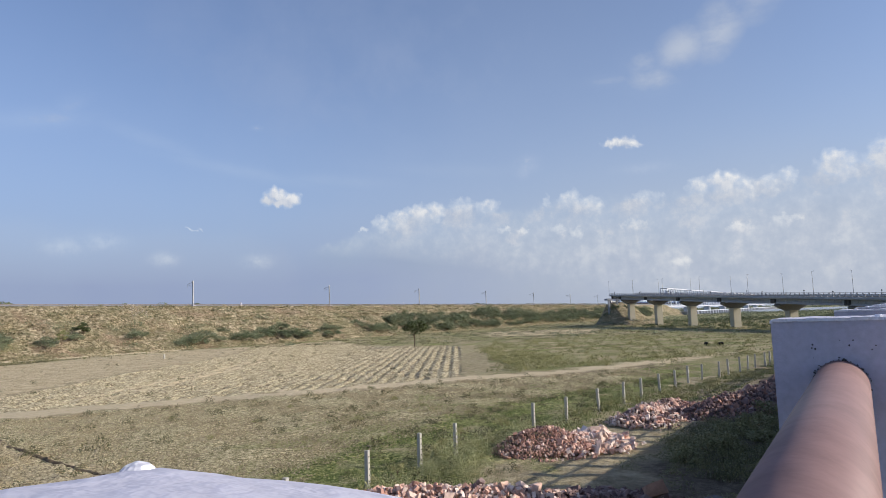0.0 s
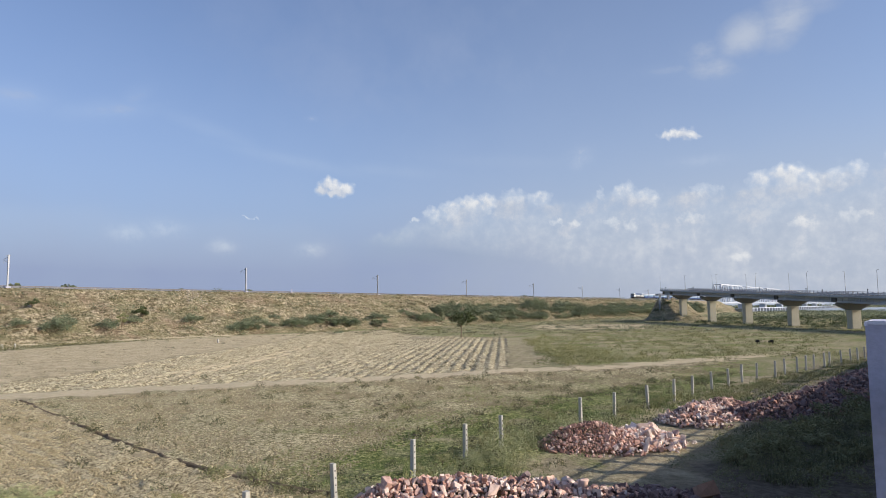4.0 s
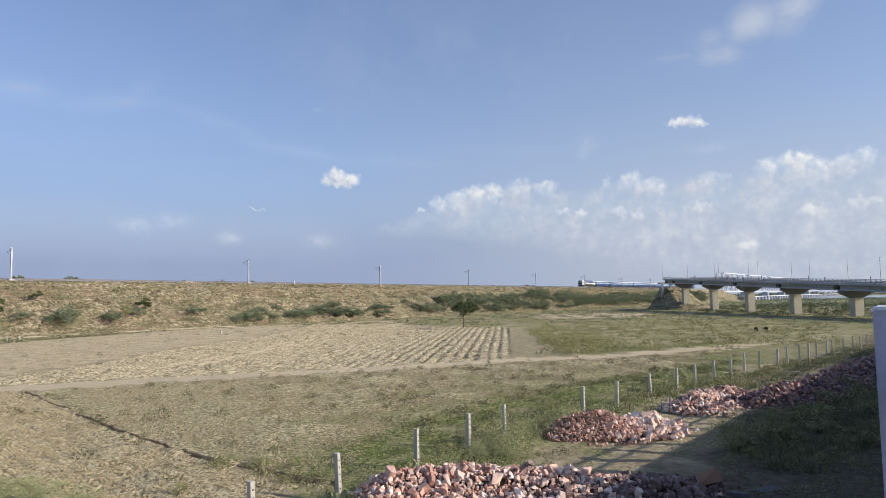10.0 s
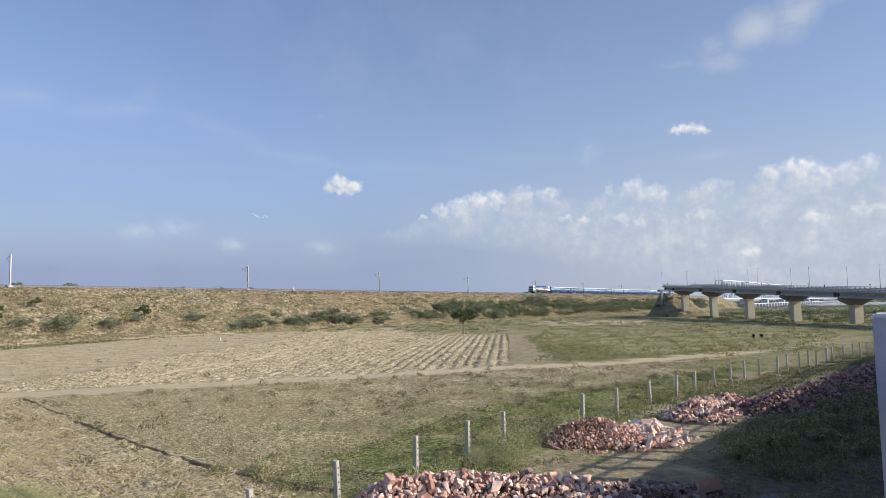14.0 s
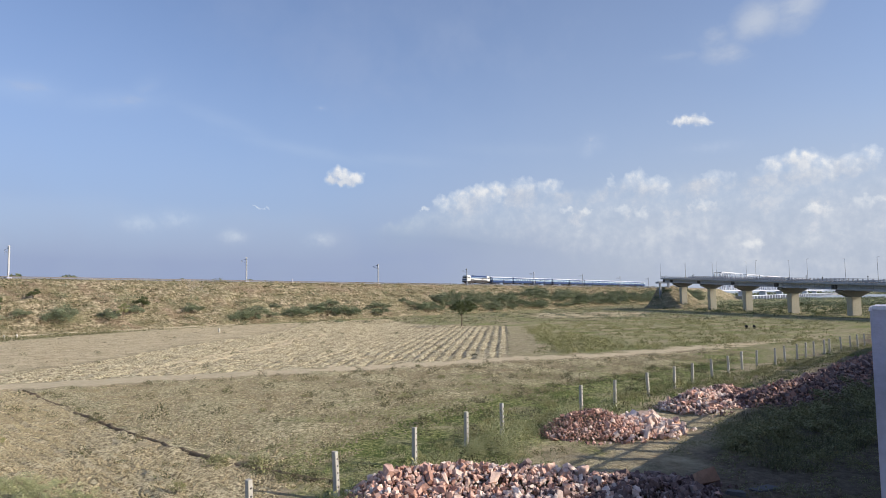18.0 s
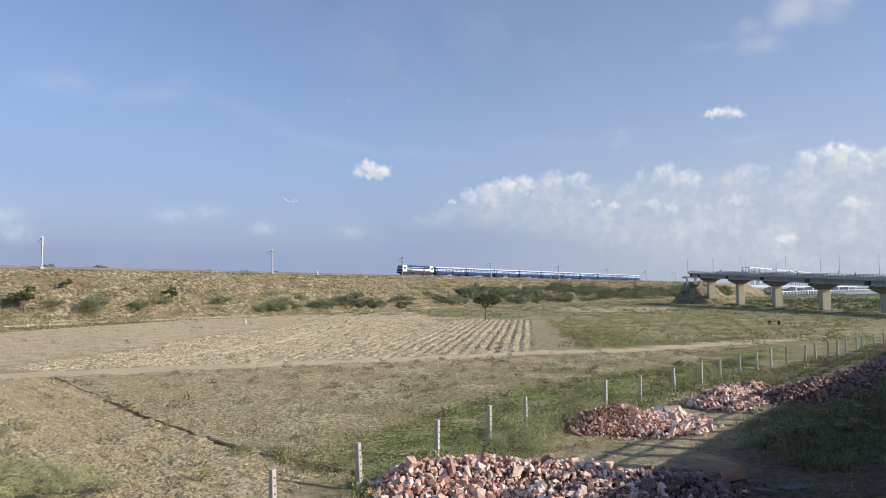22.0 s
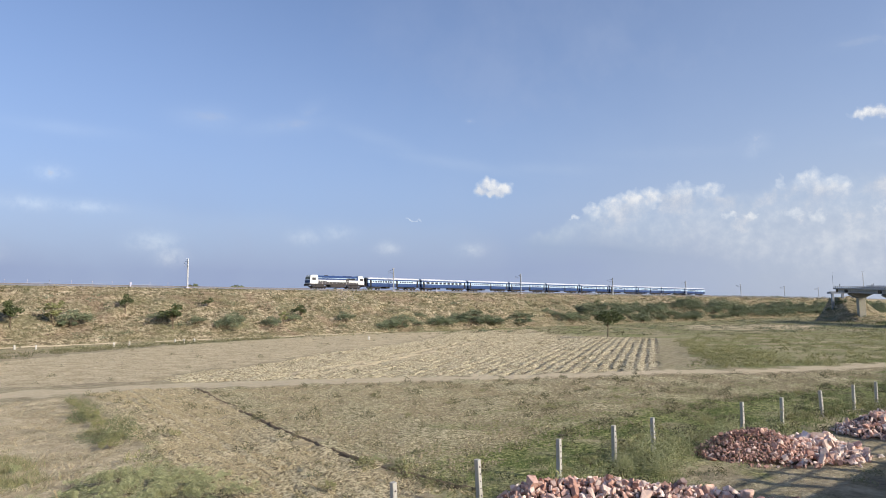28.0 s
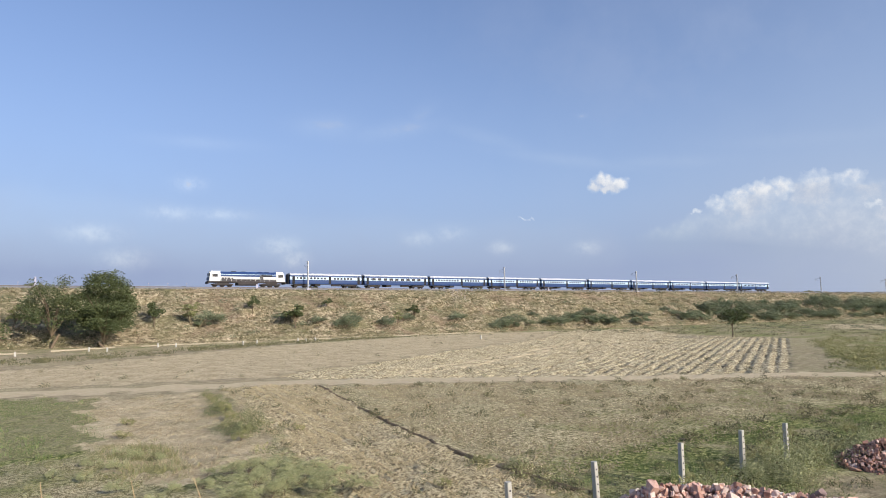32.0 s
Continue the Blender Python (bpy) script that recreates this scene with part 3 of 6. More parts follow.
# ---- train ----
PAINT = dict(
    blue=worn("deep_blue_paint", (0.022, 0.055, 0.16), 0.8, 0.6, 6.0, 0.45, bump=0.05),
    pale=worn("pale_blue_paint", (0.5, 0.65, 0.78), 0.88, 0.6, 6.0, 0.45, bump=0.05),
    white=worn("cream_paint", (0.74, 0.74, 0.7), 0.86, 0.7, 6.0, 0.45, bump=0.05),
    roof=worn("silver_roof", (0.62, 0.64, 0.67), 0.8, 0.5, 5.0, 0.5, bump=0.05),
    under=worn("underframe", (0.06, 0.052, 0.05), 0.6, 1.2, 8.0, 0.85),
    grime=worn("grimy_grey_paint", (0.1, 0.095, 0.1), 0.6, 1.0, 7.0, 0.8),
    bellows=worn("black_rubber", (0.02, 0.02, 0.022), 0.7, 1.2, 8.0, 0.8),
)
kg = Nodes("dark_window_glass", 0.08, 0, 0.5)
kg.colour((0.03, 0.035, 0.045))
M_glass = kg.m


def bogie(parent, x, axles, span):
    f = Geo()
    for y in (-1.15, 1.15):
        f.box(x, y, 0.66, span + 1.3, 0.18, 0.4, 0.04)
        f.box(x, y * 1.02, 0.92, span * 0.8, 0.22, 0.34)
    f.box(x, 0, 0.7, 0.6, 2.4, 0.25)
    b = part("bogie", f, PAINT["under"], parent)
    for k in range(axles):
        w = Geo()
        wx = x - span / 2 + span * k / (axles - 1)
        for y in (-0.88, 0.74):
            w.tube((wx, y, 0.46), (wx, y + 0.14, 0.46), 0.46, n=14)
        w.tube((wx, -0.8, 0.46), (wx, 0.8, 0.46), 0.09)
        part("wheelset", w, PAINT["under"], b)


def make_coach(label, first, count, pitch, wide, tall, middle_door):
    """A passenger coach along x, 21.3 m, rails at z 0, with its row of windows."""
    root = thing("railway_coach", label, "coach", "coaches of the train")
    L = 10.65
    part("lower_side", Geo().prism([(-1.58, 0.98), (1.58, 0.98), (1.62, 1.4), (1.62, 2.12), (-1.62, 2.12), (-1.62, 1.4)], "x", -L, L), PAINT["blue"], root)
    part("window_band", Geo().prism([(-1.625, 2.12), (1.625, 2.12), (1.625, 2.95), (-1.625, 2.95)], "x", -L, L), PAINT["pale"], root)
    part("cant_rail", Geo().prism([(-1.62, 2.95), (1.62, 2.95), (1.57, 3.42), (-1.57, 3.42)], "x", -L, L), PAINT["blue"], root)
    arc = [(1.6 * math.cos(a), 3.42 + 0.56 * math.sin(a)) for a in np.linspace(0, math.pi, 13)]
    part("roof", Geo().prism(arc, "x", -L, L), PAINT["roof"], root)
    for s in (-1, 1):
        for k in range(count):
            x = first + k * pitch
            if middle_door and abs(x - 0.9) < 0.6:
                continue
            part("window", Geo().box(x, s * 1.632, 2.55, wide, 0.03, tall), M_glass, root)
        for x in (-9.7, 9.7, 0.9)[:3 if middle_door else 2]:
            d = part("door", Geo().box(x, s * 1.63, 2.05, 0.72, 0.04, 2.0), PAINT["bellows"], root, "dark open doorway")
        part("end_window", Geo().box(-8.55, s * 1.633, 2.6, 0.4, 0.03, 0.4), M_glass, root)
    for k in range(8):
        part("roof_vent", Geo().box(-8.4 + k * 2.4, 0, 3.99, 0.45, 0.45, 0.08, 0.05), PAINT["roof"], root)
    for x in (-L - 0.25, L + 0.25):
        part("vestibule", Geo().box(x, 0, 2.35, 0.5, 1.9, 2.5, 0.15), PAINT["bellows"], root, "black rubber gangway bellows")
    for x, y, w in ((-2.6, 0.9, 2.2), (2.9, -0.9, 2.6), (-2.6, -0.9, 1.6)):
        part("underframe_box", Geo().box(x, y, 0.72, w, 0.8, 0.55, 0.05), PAINT["under"], root)
    for x in (-7.4, 7.4):
        bogie(root, x, 2, 2.9)
    return root


def make_engine():
    """A diesel locomotive along x; the leading cab looks to -x; rails at z 0."""
    root = thing("diesel_locomotive", "blue and cream diesel locomotive with cabs at both ends", "locomotive")
    part("frame", Geo().box(0, 0, 1.32, 20.2, 2.9, 0.34, 0.1), PAINT["under"], root)
    part("fuel_tank", Geo().prism([(-1.3, 0.45), (1.3, 0.45), (1.4, 0.7), (1.4, 1.15), (-1.4, 1.15), (-1.4, 0.7)], "x", -2.6, 2.6), PAINT["under"], root)
    for s, x0, x1 in ((-1, -9.9, -7.1), (1, 7.6, 9.9)):
        nose = [(-1.5, 1.75), (1.5, 1.75), (1.5, 3.4), (1.15, 4.12), (-1.15, 4.12), (-1.5, 3.4)]
        cab_geo = Geo().prism(nose, "x", x0, x1)
        slant = 0 if s < 0 else 6
        cab_geo.v = [(vx - s * (0.18 if vz > 3.0 else 0) - s * (0.35 if vz > 4 else 0) if slant <= n_ < slant + 6 else vx, vy, vz) for n_, (vx, vy, vz) in enumerate(cab_geo.v)]
        cab = part("cab", cab_geo, PAINT["white"], root, "cream driver's cab")
        part("cab_sill", Geo().box((x0 + x1) / 2, 0, 1.62, x1 - x0, 2.96, 0.27, 0.1), PAINT["white"], cab)
        for y in (-1.505, 1.505):
            part("side_window", Geo().box((x0 + x1) / 2, y, 2.95, 1.3, 0.04, 0.72), M_glass, cab)
        end = x0 if s < 0 else x1
        for y in (-0.65, 0.65):
            part("windscreen", Geo().box(end - s * 0.1, y, 3.2, 0.14, 1.0, 0.7), M_glass, cab)
        part("nose_band", Geo().box(end + s * 0.02, 0, 2.1, 0.05, 2.9, 0.8), PAINT["blue"], cab)
        part("buffer_beam", Geo().box(end + s * 0.2, 0, 1.1, 0.35, 2.8, 0.55, 0.08), PAINT["under"], cab)
        part("headlight", Geo().box(end - s * 0.3, 0, 3.8, 0.3, 0.5, 0.22), PAINT["roof"], cab)
    part("hood", Geo().prism([(-1.3, 2.05), (1.3, 2.05), (1.3, 2.7), (-1.3, 2.7)], "x", -7.1, 7.6), PAINT["white"], root, "cream band along the engine hood")
    part("hood_base", Geo().prism([(-1.3, 1.5), (1.3, 1.5), (1.3, 2.05), (-1.3, 2.05)], "x", -7.1, 7.6), PAINT["grime"], root, "grimy grey lower engine hood")
    part("hood_top", Geo().prism([(-1.32, 2.7), (1.32, 2.7), (1.32, 3.45), (0.9, 3.98), (-0.9, 3.98), (-1.32, 3.45)], "x", -7.1, 7.6), PAINT["blue"], root, "deep blue upper engine hood")
    for y in (-1.31, 1.31):
        part("stripe", Geo().box(0.2, y * 1.012, 3.25, 14.6, 0.04, 0.12), PAINT["pale"], root)
        for k in range(7):
            part("hood_door", Geo().box(-2.6 + k * 1.0, y, 1.78, 0.86, 0.04, 0.42), PAINT["under"], root, "dark access door")
        part("grille", Geo().box(4.9, y * 1.005, 3.0, 3.2, 0.06, 0.5), PAINT["bellows"], root, "black radiator grille")
        for k in range(4):
            part("louvre", Geo().box(-6.5 + k * 0.78, y * 1.005, 2.05, 0.66, 0.06, 0.8), PAINT["grime"], root, "grimy air intake louvre")
        part("cooling_grille", Geo().box(3.6, y * 1.006, 2.35, 1.0, 0.06, 1.3), PAINT["grime"], root, "grimy cooling grille")
        for k in range(12):
            part("handrail_post", Geo().tube((-6.8 + k * 1.25, y * 1.1, 1.5), (-6.8 + k * 1.25, y * 1.1, 2.45), 0.025, n=6), PAINT["white"], root)
        part("handrail", Geo().tube((-6.9, y * 1.1, 2.45), (7.3, y * 1.1, 2.45), 0.025, n=6), PAINT["white"], root)
    for x in (-1.0, 3.4, 5.2):
        part("roof_fan", Geo().tube((x, 0, 3.95), (x, 0, 4.1), 0.7, n=16), PAINT["under"], root)
    part("exhaust", Geo().box(-3.4, 0, 4.05, 1.2, 0.7, 0.24, 0.1), PAINT["under"], root)
    for x in (-6.3, 6.3):
        bogie(root, x, 3, 3.8)
    return root


SPEED = 15.77
FRONT = 545.0
engine = make_engine()
coach = make_coach("blue railway coach with a pale band of small windows", -7.6, 16, 1.0, 0.6, 0.54, True)
wide_coach = make_coach("blue railway coach with fewer, larger windows", -7.7, 9, 1.9, 1.15, 0.68, False)
TRAIN = [(engine, 10.3)]
for k in range(10):
    c = coach if k == 0 else wide_coach if k == 1 else copy_thing(coach, Matrix())
    TRAIN.append((c, 21.2 + 11.15 + 22.3 * k))

# ---- grazing animals ----
def make_goat():
    root = thing("goat", "black goat grazing in the weeds", "goat", "grazing goats")
    body = Geo()
    for x0, x1, r0, r1 in ((-0.42, -0.3, 0.1, 0.19), (-0.3, 0.0, 0.19, 0.21), (0.0, 0.3, 0.21, 0.19), (0.3, 0.42, 0.19, 0.1)):
        body.tube((x0, 0, 0.56), (x1, 0, 0.56), r0, r1, 10)
    part("body", body, M_goat, root, smooth=True)
    head = Geo().tube((0.36, 0, 0.62), (0.58, 0, 0.5), 0.1, 0.08).tube((0.56, 0, 0.52), (0.74, 0, 0.34), 0.085, 0.05).tube((0.55, 0.05, 0.58), (0.5, 0.12, 0.68), 0.02, 0.01).tube((0.55, -0.05, 0.58), (0.5, -0.12, 0.68), 0.02, 0.01)
    part("head", head, M_goat, root)
    for x in (-0.3, 0.28):
        for y in (-0.11, 0.11):
            part("leg", Geo().tube((x, y, 0.5), (x, y, 0.0), 0.055, 0.03), M_goat, root)
    part("tail", Geo().tube((-0.42, 0, 0.62), (-0.52, 0, 0.5), 0.03, 0.015), M_goat, root)
    return root


goat_a = make_goat()
goat_b = copy_thing(goat_a, Matrix())

# ---- road bridge on tall piers ----
BX, BY, BDX, BDY, SPAN = 201.4, 16.1, 0.7915, 0.611, 28.3
BROT = math.degrees(math.atan2(BDY, BDX))


# shade under the deck is put into the cap's dark colour
M_cap = worn("shaded_cap", (0.19, 0.19, 0.195), 0.7, 0.4, 4.0, 0.9)


def make_pier(i):
    x, y = BX + BDX * SPAN * i, BY + BDY * SPAN * i
    top = 6.7 + 1.1 * i
    root = thing("bridge_pier", "tall pale concrete bridge pier with a flared cap", "bridge pier", "piers of the road bridge", at=pose(x, y, 0, 0, 0, BROT))
    part("column", Geo().box(0, 0, (top - 1.5) / 2, 2.4, 2.4, top - 1.5 + 0.4, 0.1), M_pier, root)
    part("cap", Geo().prism([(-1.25, top - 1.9), (1.25, top - 1.9), (4.0, top - 0.6), (4.0, top - 0.15), (-4.0, top - 0.15), (-4.0, top - 0.6)], "x", -1.25, 1.25), M_cap, root, "pier cap coloured dark for the deck's shade")
    for yy in (-3.6, -1.3, 1.3, 3.6):
        part("bearing", Geo().box(0, yy, top - 0.05, 1.8, 0.7, 0.25), M_chip, root)


for i in range(-4, 5):
    make_pier(i)


M_joint = worn("dark_joint", (0.12, 0.12, 0.125), 0.7, 0.6, 5.0, 0.9)
M_parapet = worn("parapet_grey", (0.34, 0.34, 0.36), 0.75, 0.6, 5.0, 0.8)
RIB = Geo().box(0, 0, 0, 0.3, 0.7, 0.78).mesh("rib", M_deck)
PARAPET_LAMP = Geo().tube((0, 0, 0), (0, 0, 0.5), 0.06, 0.06, 6).tube((0, 0, 0.5), (0, 0, 0.62), 0.1, 0.19, 8).tube((0, 0, 0.62), (0, 0, 0.82), 0.19, 0.08, 8).mesh("parapet_lamp", M_dark)
RAIL_POST = Geo().box(0, 0, 0, 0.22, 0.22, 0.7).mesh("railing_post", M_parapet)


def make_span(i, length=SPAN):
    x, y, z = BX + BDX * SPAN * i, BY + BDY * SPAN * i, 6.7 + 1.1 * i
    tilt = -math.degrees(math.atan2(1.1, SPAN))
    root = thing("bridge_span", "grey concrete girder span of an elevated road bridge", "bridge", "spans of the road bridge", at=pose(x, y, z, 0, 0, BROT) @ pose(0, 0, 0, 0, tilt, 0))
    L = length - 0.5
    for yy in (-4.4, -1.5, 1.5, 4.4):
        part("girder", Geo().prism([(yy - 0.45, 0.05), (yy + 0.45, 0.05), (yy + 0.4, 0.35), (yy + 0.2, 0.5), (yy + 0.25, 1.25), (yy + 0.6, 1.4), (yy - 0.6, 1.4), (yy - 0.25, 1.25), (yy - 0.2, 0.5), (yy - 0.4, 0.35)], "x", 0.25, L), M_deck, root)
    part("deck_slab", Geo().prism([(-6.0, 1.4), (6.0, 1.4), (6.2, 1.6), (6.2, 1.75), (-6.2, 1.75), (-6.2, 1.6)], "x", 0.02, length - 0.04), M_deck, root)
    part("carriageway", Geo().box(length / 2, 0, 1.78, length - 0.1, 11.4, 0.06), M_asphalt, root)
    part("end_wall", Geo().box(0.35, 0, 0.78, 0.5, 10.6, 1.2), M_joint, root, "dark joint wall")
    part("end_wall", Geo().box(length - 0.6, 0, 0.78, 0.5, 10.6, 1.2), M_joint, root, "dark joint wall")
    for s in (-1, 1):
        part("kerb", Geo().box(length / 2, s * 6.05, 1.9, length - 0.08, 0.3, 0.3), M_deck, root)
        for k in range(int(length / 2.02)):
            part("railing_post", RAIL_POST, None, root, at=pose(1.0 + k * 2.02, s * 6.05, 2.35))
        part("parapet_lamp", PARAPET_LAMP, None, root, at=pose(3.0, s * 6.05, 2.6))
        for k in range(1, int(length / 2.3)):
            part("rib", RIB, None, root, at=pose(k * 2.3, s * 4.4, 0.9))
        for h in (2.3, 2.62):
            part("railing_bar", Geo().box(length / 2, s * 6.05, h, length - 0.1, 0.12, 0.12), M_parapet, root)


for i in range(-4, 4):
    make_span(i)
make_span(4, 9.5)


def make_abutment():
    x, y = BX + BDX * SPAN * 4.54, BY + BDY * SPAN * 4.54
    root = thing("bridge_abutment", "grey concrete frame at the end of the road bridge", "abutment", at=pose(x, y, 0, 0, 0, BROT))
    for yy in (-3.2, 0.6, 4.4):
        part("column", Geo().box(0, yy, 5.6, 0.9, 0.9, 11.2, 0.1), M_deck, root)
    part("cap_beam", Geo().box(0, 0.6, 11.6, 1.3, 9.6, 0.9, 0.1), M_deck, root)
    part("side_beam", Geo().box(2.2, 4.4, 11.6, 5.2, 0.8, 0.8, 0.1), M_deck, root)


make_abutment()


def make_mound():
    """The earth ramp that carries the road on from the bridge's end to the railway bank."""
    us = np.concatenate([np.linspace(-30, 0, 21), np.linspace(1.5, 8, 6), np.linspace(9, 18, 6)])
    vs = np.linspace(-16, 16, 41)
    U, V = np.meshgrid(us, vs)
    top = np.where(U < 0, 9.6 * np.clip(1 + U / 29, 0, 1) ** 1.7, 9.6 * np.clip((18 - U) / 9, 0, 1))
    side = np.where(V > 0, np.clip((V - 2.5) / 4.5, 0, 1), np.clip((-V - 6.0) / 8.5, 0, 1))
    Z = top * (1 - side) - 0.1
    Z = Z + np.where(Z > 0.3, 0.35 * waves(U, V, 8, 71) + 0.15 * rng.standard_normal(U.shape), 0)
    i = np.arange(U.size).reshape(U.shape)
    co = np.stack([U, V, Z], -1).reshape(-1, 3)
    fs = np.stack([i[:-1, :-1], i[:-1, 1:], i[1:, 1:], i[1:, :-1]], -1).reshape(-1, 4)
    geo = Geo().add([tuple(p) for p in co], [tuple(int(q) for q in f) for f in fs])
    x, y = BX + BDX * SPAN * 4.54, BY + BDY * SPAN * 4.54
    ob = part("ramp_bank", geo, M_ramp, at=pose(x, y, 0, 0, 0, BROT), smooth=True, fix=False)
    tagged(ob, "scrub-covered earth ramp at the end of the road bridge", "embankment", kind="structure")


make_mound()


def make_lamp():
    root = thing("street_lamp", "tall slim grey street lamp on the bridge", "street lamp", "lamps on the road bridge")
    part("pole", Geo().tube((0, 0, 0), (0, 0, 6.4), 0.07, 0.04), M_galv, root)
    part("arm", Geo().tube((0, 0, 6.35), (0, 0.3, 6.45), 0.03), M_galv, root)
    part("lamp_head", Geo().box(0, 0.4, 6.45, 0.12, 0.3, 0.07, 0.03), M_galv, root)
    return root


lamp = make_lamp()
first = True
for i in range(-4, 5):
    for s in (-1, 1):
        k = i + (0.35 if s > 0 else 0.42)
        m = pose(BX + BDX * SPAN * k, BY + BDY * SPAN * k, 6.7 + 1.1 * k + 1.75, 0, 0, BROT) @ pose(0, s * 5.9, 0, 0, 0, 0 if s < 0 else 180)
        if first:
            lamp.matrix_basis, first = m, False
        else:
            copy_thing(lamp, m)

# ---- far steel railway bridge ----
def make_truss(k):
    S, Hh = 118.0, 19.0
    x0 = 718 + k * (S + 2)
    root = thing("truss_span", "pale painted steel truss span of a railway bridge", "truss bridge", "spans of the railway bridge", at=pose(x0, TRACK_Y, 9.2))
    n = 10
    for y in (-3.6, 3.6):
        part("bottom_chord", Geo().box(S / 2, y, 0.0, S, 0.6, 1.3), M_truss, root)
        part("top_chord", Geo().box(S / 2, y, Hh, S * (n - 2) / n, 0.6, 1.1), M_truss, root)
        for j in range(n):
            a, b = S * j / n, S * (j + 1) / n
            up = j % 2 == 0
            part("diagonal", Geo().tube((a, y, 0 if up else Hh), (b, y, Hh if up else 0), 0.5, n=4), M_truss, root)
            if 0 < j:
                part("upright", Geo().tube((a, y, 0), (a, y, Hh), 0.35, n=4), M_truss, root)
    part("floor", Geo().box(S / 2, 0, -0.4, S, 6.8, 0.6), M_truss, root)
    for j in range(1, n):
        part("top_brace", Geo().box(S * j / n, 0, Hh, 0.5, 7.0, 0.6), M_truss, root)
    pr = thing("river_pier", "pale masonry pier of the railway bridge", "bridge pier", "piers of the railway bridge", at=pose(x0 - 1, TRACK_Y, 0))
    part("shaft", Geo().box(0, 0, 4.1, 4.5, 9.0, 8.4, 1.2, 0.9), M_truss, pr)
    part("coping", Geo().box(0, 0, 8.4, 5.0, 9.6, 0.5, 1.2), M_truss, pr)


for k in range(7):
    make_truss(k)


def make_low_bridge():
    """A low white bridge on many short piers beside the truss."""
    root = thing("low_bridge", "distant low white bridge on many short piers", "bridge", at=pose(690, 150, 0))
    part("deck", Geo().box(420, 0, 3.4, 840, 7.0, 0.7), M_truss, root)
    sh = Geo().box(0, 0, 1.5, 4.6, 6.0, 3.2, 0.5).mesh("short_pier", M_deck)
    for k in range(50):
        part("short_pier", sh, None, root, at=pose(6 + k * 16.6, 0, 0))


make_low_bridge()

# ---- roadside railing where the viewer stands ----
NEAR_TOP_X = [-0.27, 0.0, 0.035, 0.052, 0.066, 0.091, 0.107, 0.128, 0.166, 0.2]
NEAR_TOP_Z = [6.264, 6.264, 6.2637, 6.2615, 6.2603, 6.2535, 6.2495, 6.2405, 6.225, 6.165]
LUMP_X = 0.064


def make_railing():
    root = thing("bridge_railing", "whitewashed roadside railing posts with faded red pipe rails", "railing")
    stations = [(1.92 * k, -0.04 * max(0.0, 1.92 * (k - 1))) for k in range(-2, 46)]
    r = random.Random(91)
    for x, dy in stations:
        p = Geo()
        n = 36 if x == 0 else 12
        lo, hi = (-0.27, 0.2) if x == 0 else (-0.15, 0.15)
        sh = 0.0 if x == 0 else 0.012
        top = []
        for a in range(n + 1):
            for b in range(n + 1):
                u, v = lo + (hi - lo) * a / n, -0.2 + 0.31 * b / n
                edge = a in (0, n) or b in (0, n)
                if x == 0:
                    h = float(np.interp(u, NEAR_TOP_X, NEAR_TOP_Z)) - 0.04 * max(0, 0.06 - v) + 0.0007 * math.sin(u * 95 + 1.2) * math.cos(v * 60) + 0.0005 * math.sin(u * 240) * math.sin(v * 90) + r.uniform(-0.0001, 0.0001)
                else:
                    h = 6.2645 + 0.0022 * math.sin(u * 41 + x * 3) * math.cos(v * 37 + x) + r.uniform(-0.0015, 0.0015)
                top.append((x + u, dy + sh + v, h - (0.0015 if edge else 0)))
        grid = lambda a, b: a * (n + 1) + b
        p.add(top, [])
        crown = Geo().add(list(top), [(grid(a, b), grid(a + 1, b), grid(a + 1, b + 1), grid(a, b + 1)) for a in range(n) for b in range(n)])
        rim = [grid(a, 0) for a in range(n)] + [grid(n, b) for b in range(n)] + [grid(a, n) for a in range(n, 0, -1)] + [grid(0, b) for b in range(n, 0, -1)]
        o = len(p.v)
        p.v.extend([(p.v[i][0], p.v[i][1], 5.1) for i in rim])
        p.f.extend([(rim[i], rim[(i + 1) % len(rim)], o + (i + 1) % len(rim), o + i) for i in range(len(rim))])
        post = part("post", p, M_shade_white, root, smooth=False)
        # top gets the sunlit colour, sides keep the shaded one
        part("plaster_top", crown, M_crown, post, "rough plaster top coloured as if sunlit", smooth=True, fix=False)
        bump = Geo()
        cx, cy, q = x + r.uniform(-0.1, 0.1), dy + r.uniform(-0.15, 0.08), r.uniform(0.012, 0.03)
        bump.box(cx, cy, 6.263, q * 2, q * 2, 0.016, q * 0.6, 0.5)
        if x == 0:
            bump = Geo()
            for k in range(5):
                h0, h1 = k / 5, (k + 1) / 5
                bump.tube((LUMP_X, 0.104, 6.2577 + 0.005 * h0), (LUMP_X, 0.104, 6.2577 + 0.005 * h1), 0.0055 * math.sqrt(1 - h0 * h0), 0.0055 * math.sqrt(max(0.01, 1 - h1 * h1)), 14)
        part("plaster_lump", bump, M_lip, post)
        if x > 0:
            # a ragged plaster lip round the head, coloured whiter as if in sun
            lip = Geo()
            m = 26
            for k in range(m):
                v0, v1 = -0.19 + 0.305 * k / m, -0.19 + 0.305 * (k + 1) / m
                lip.box(x - 0.149 + r.uniform(-0.001, 0.001), dy + (v0 + v1) / 2, 6.2628 - r.uniform(0, 0.001), 0.006 + r.uniform(0, 0.003), v1 - v0 + 0.01, 0.006 + r.uniform(0, 0.0025), 0.002, 0.75)
            for k in range(18):
                u0 = -0.15 + 0.3 * k / 18
                lip.box(x + u0 + 0.008, dy + 0.12 + r.uniform(-0.001, 0.001), 6.2615 - r.uniform(0, 0.003), 0.02, 0.007, 0.008, 0.001, 0.7)
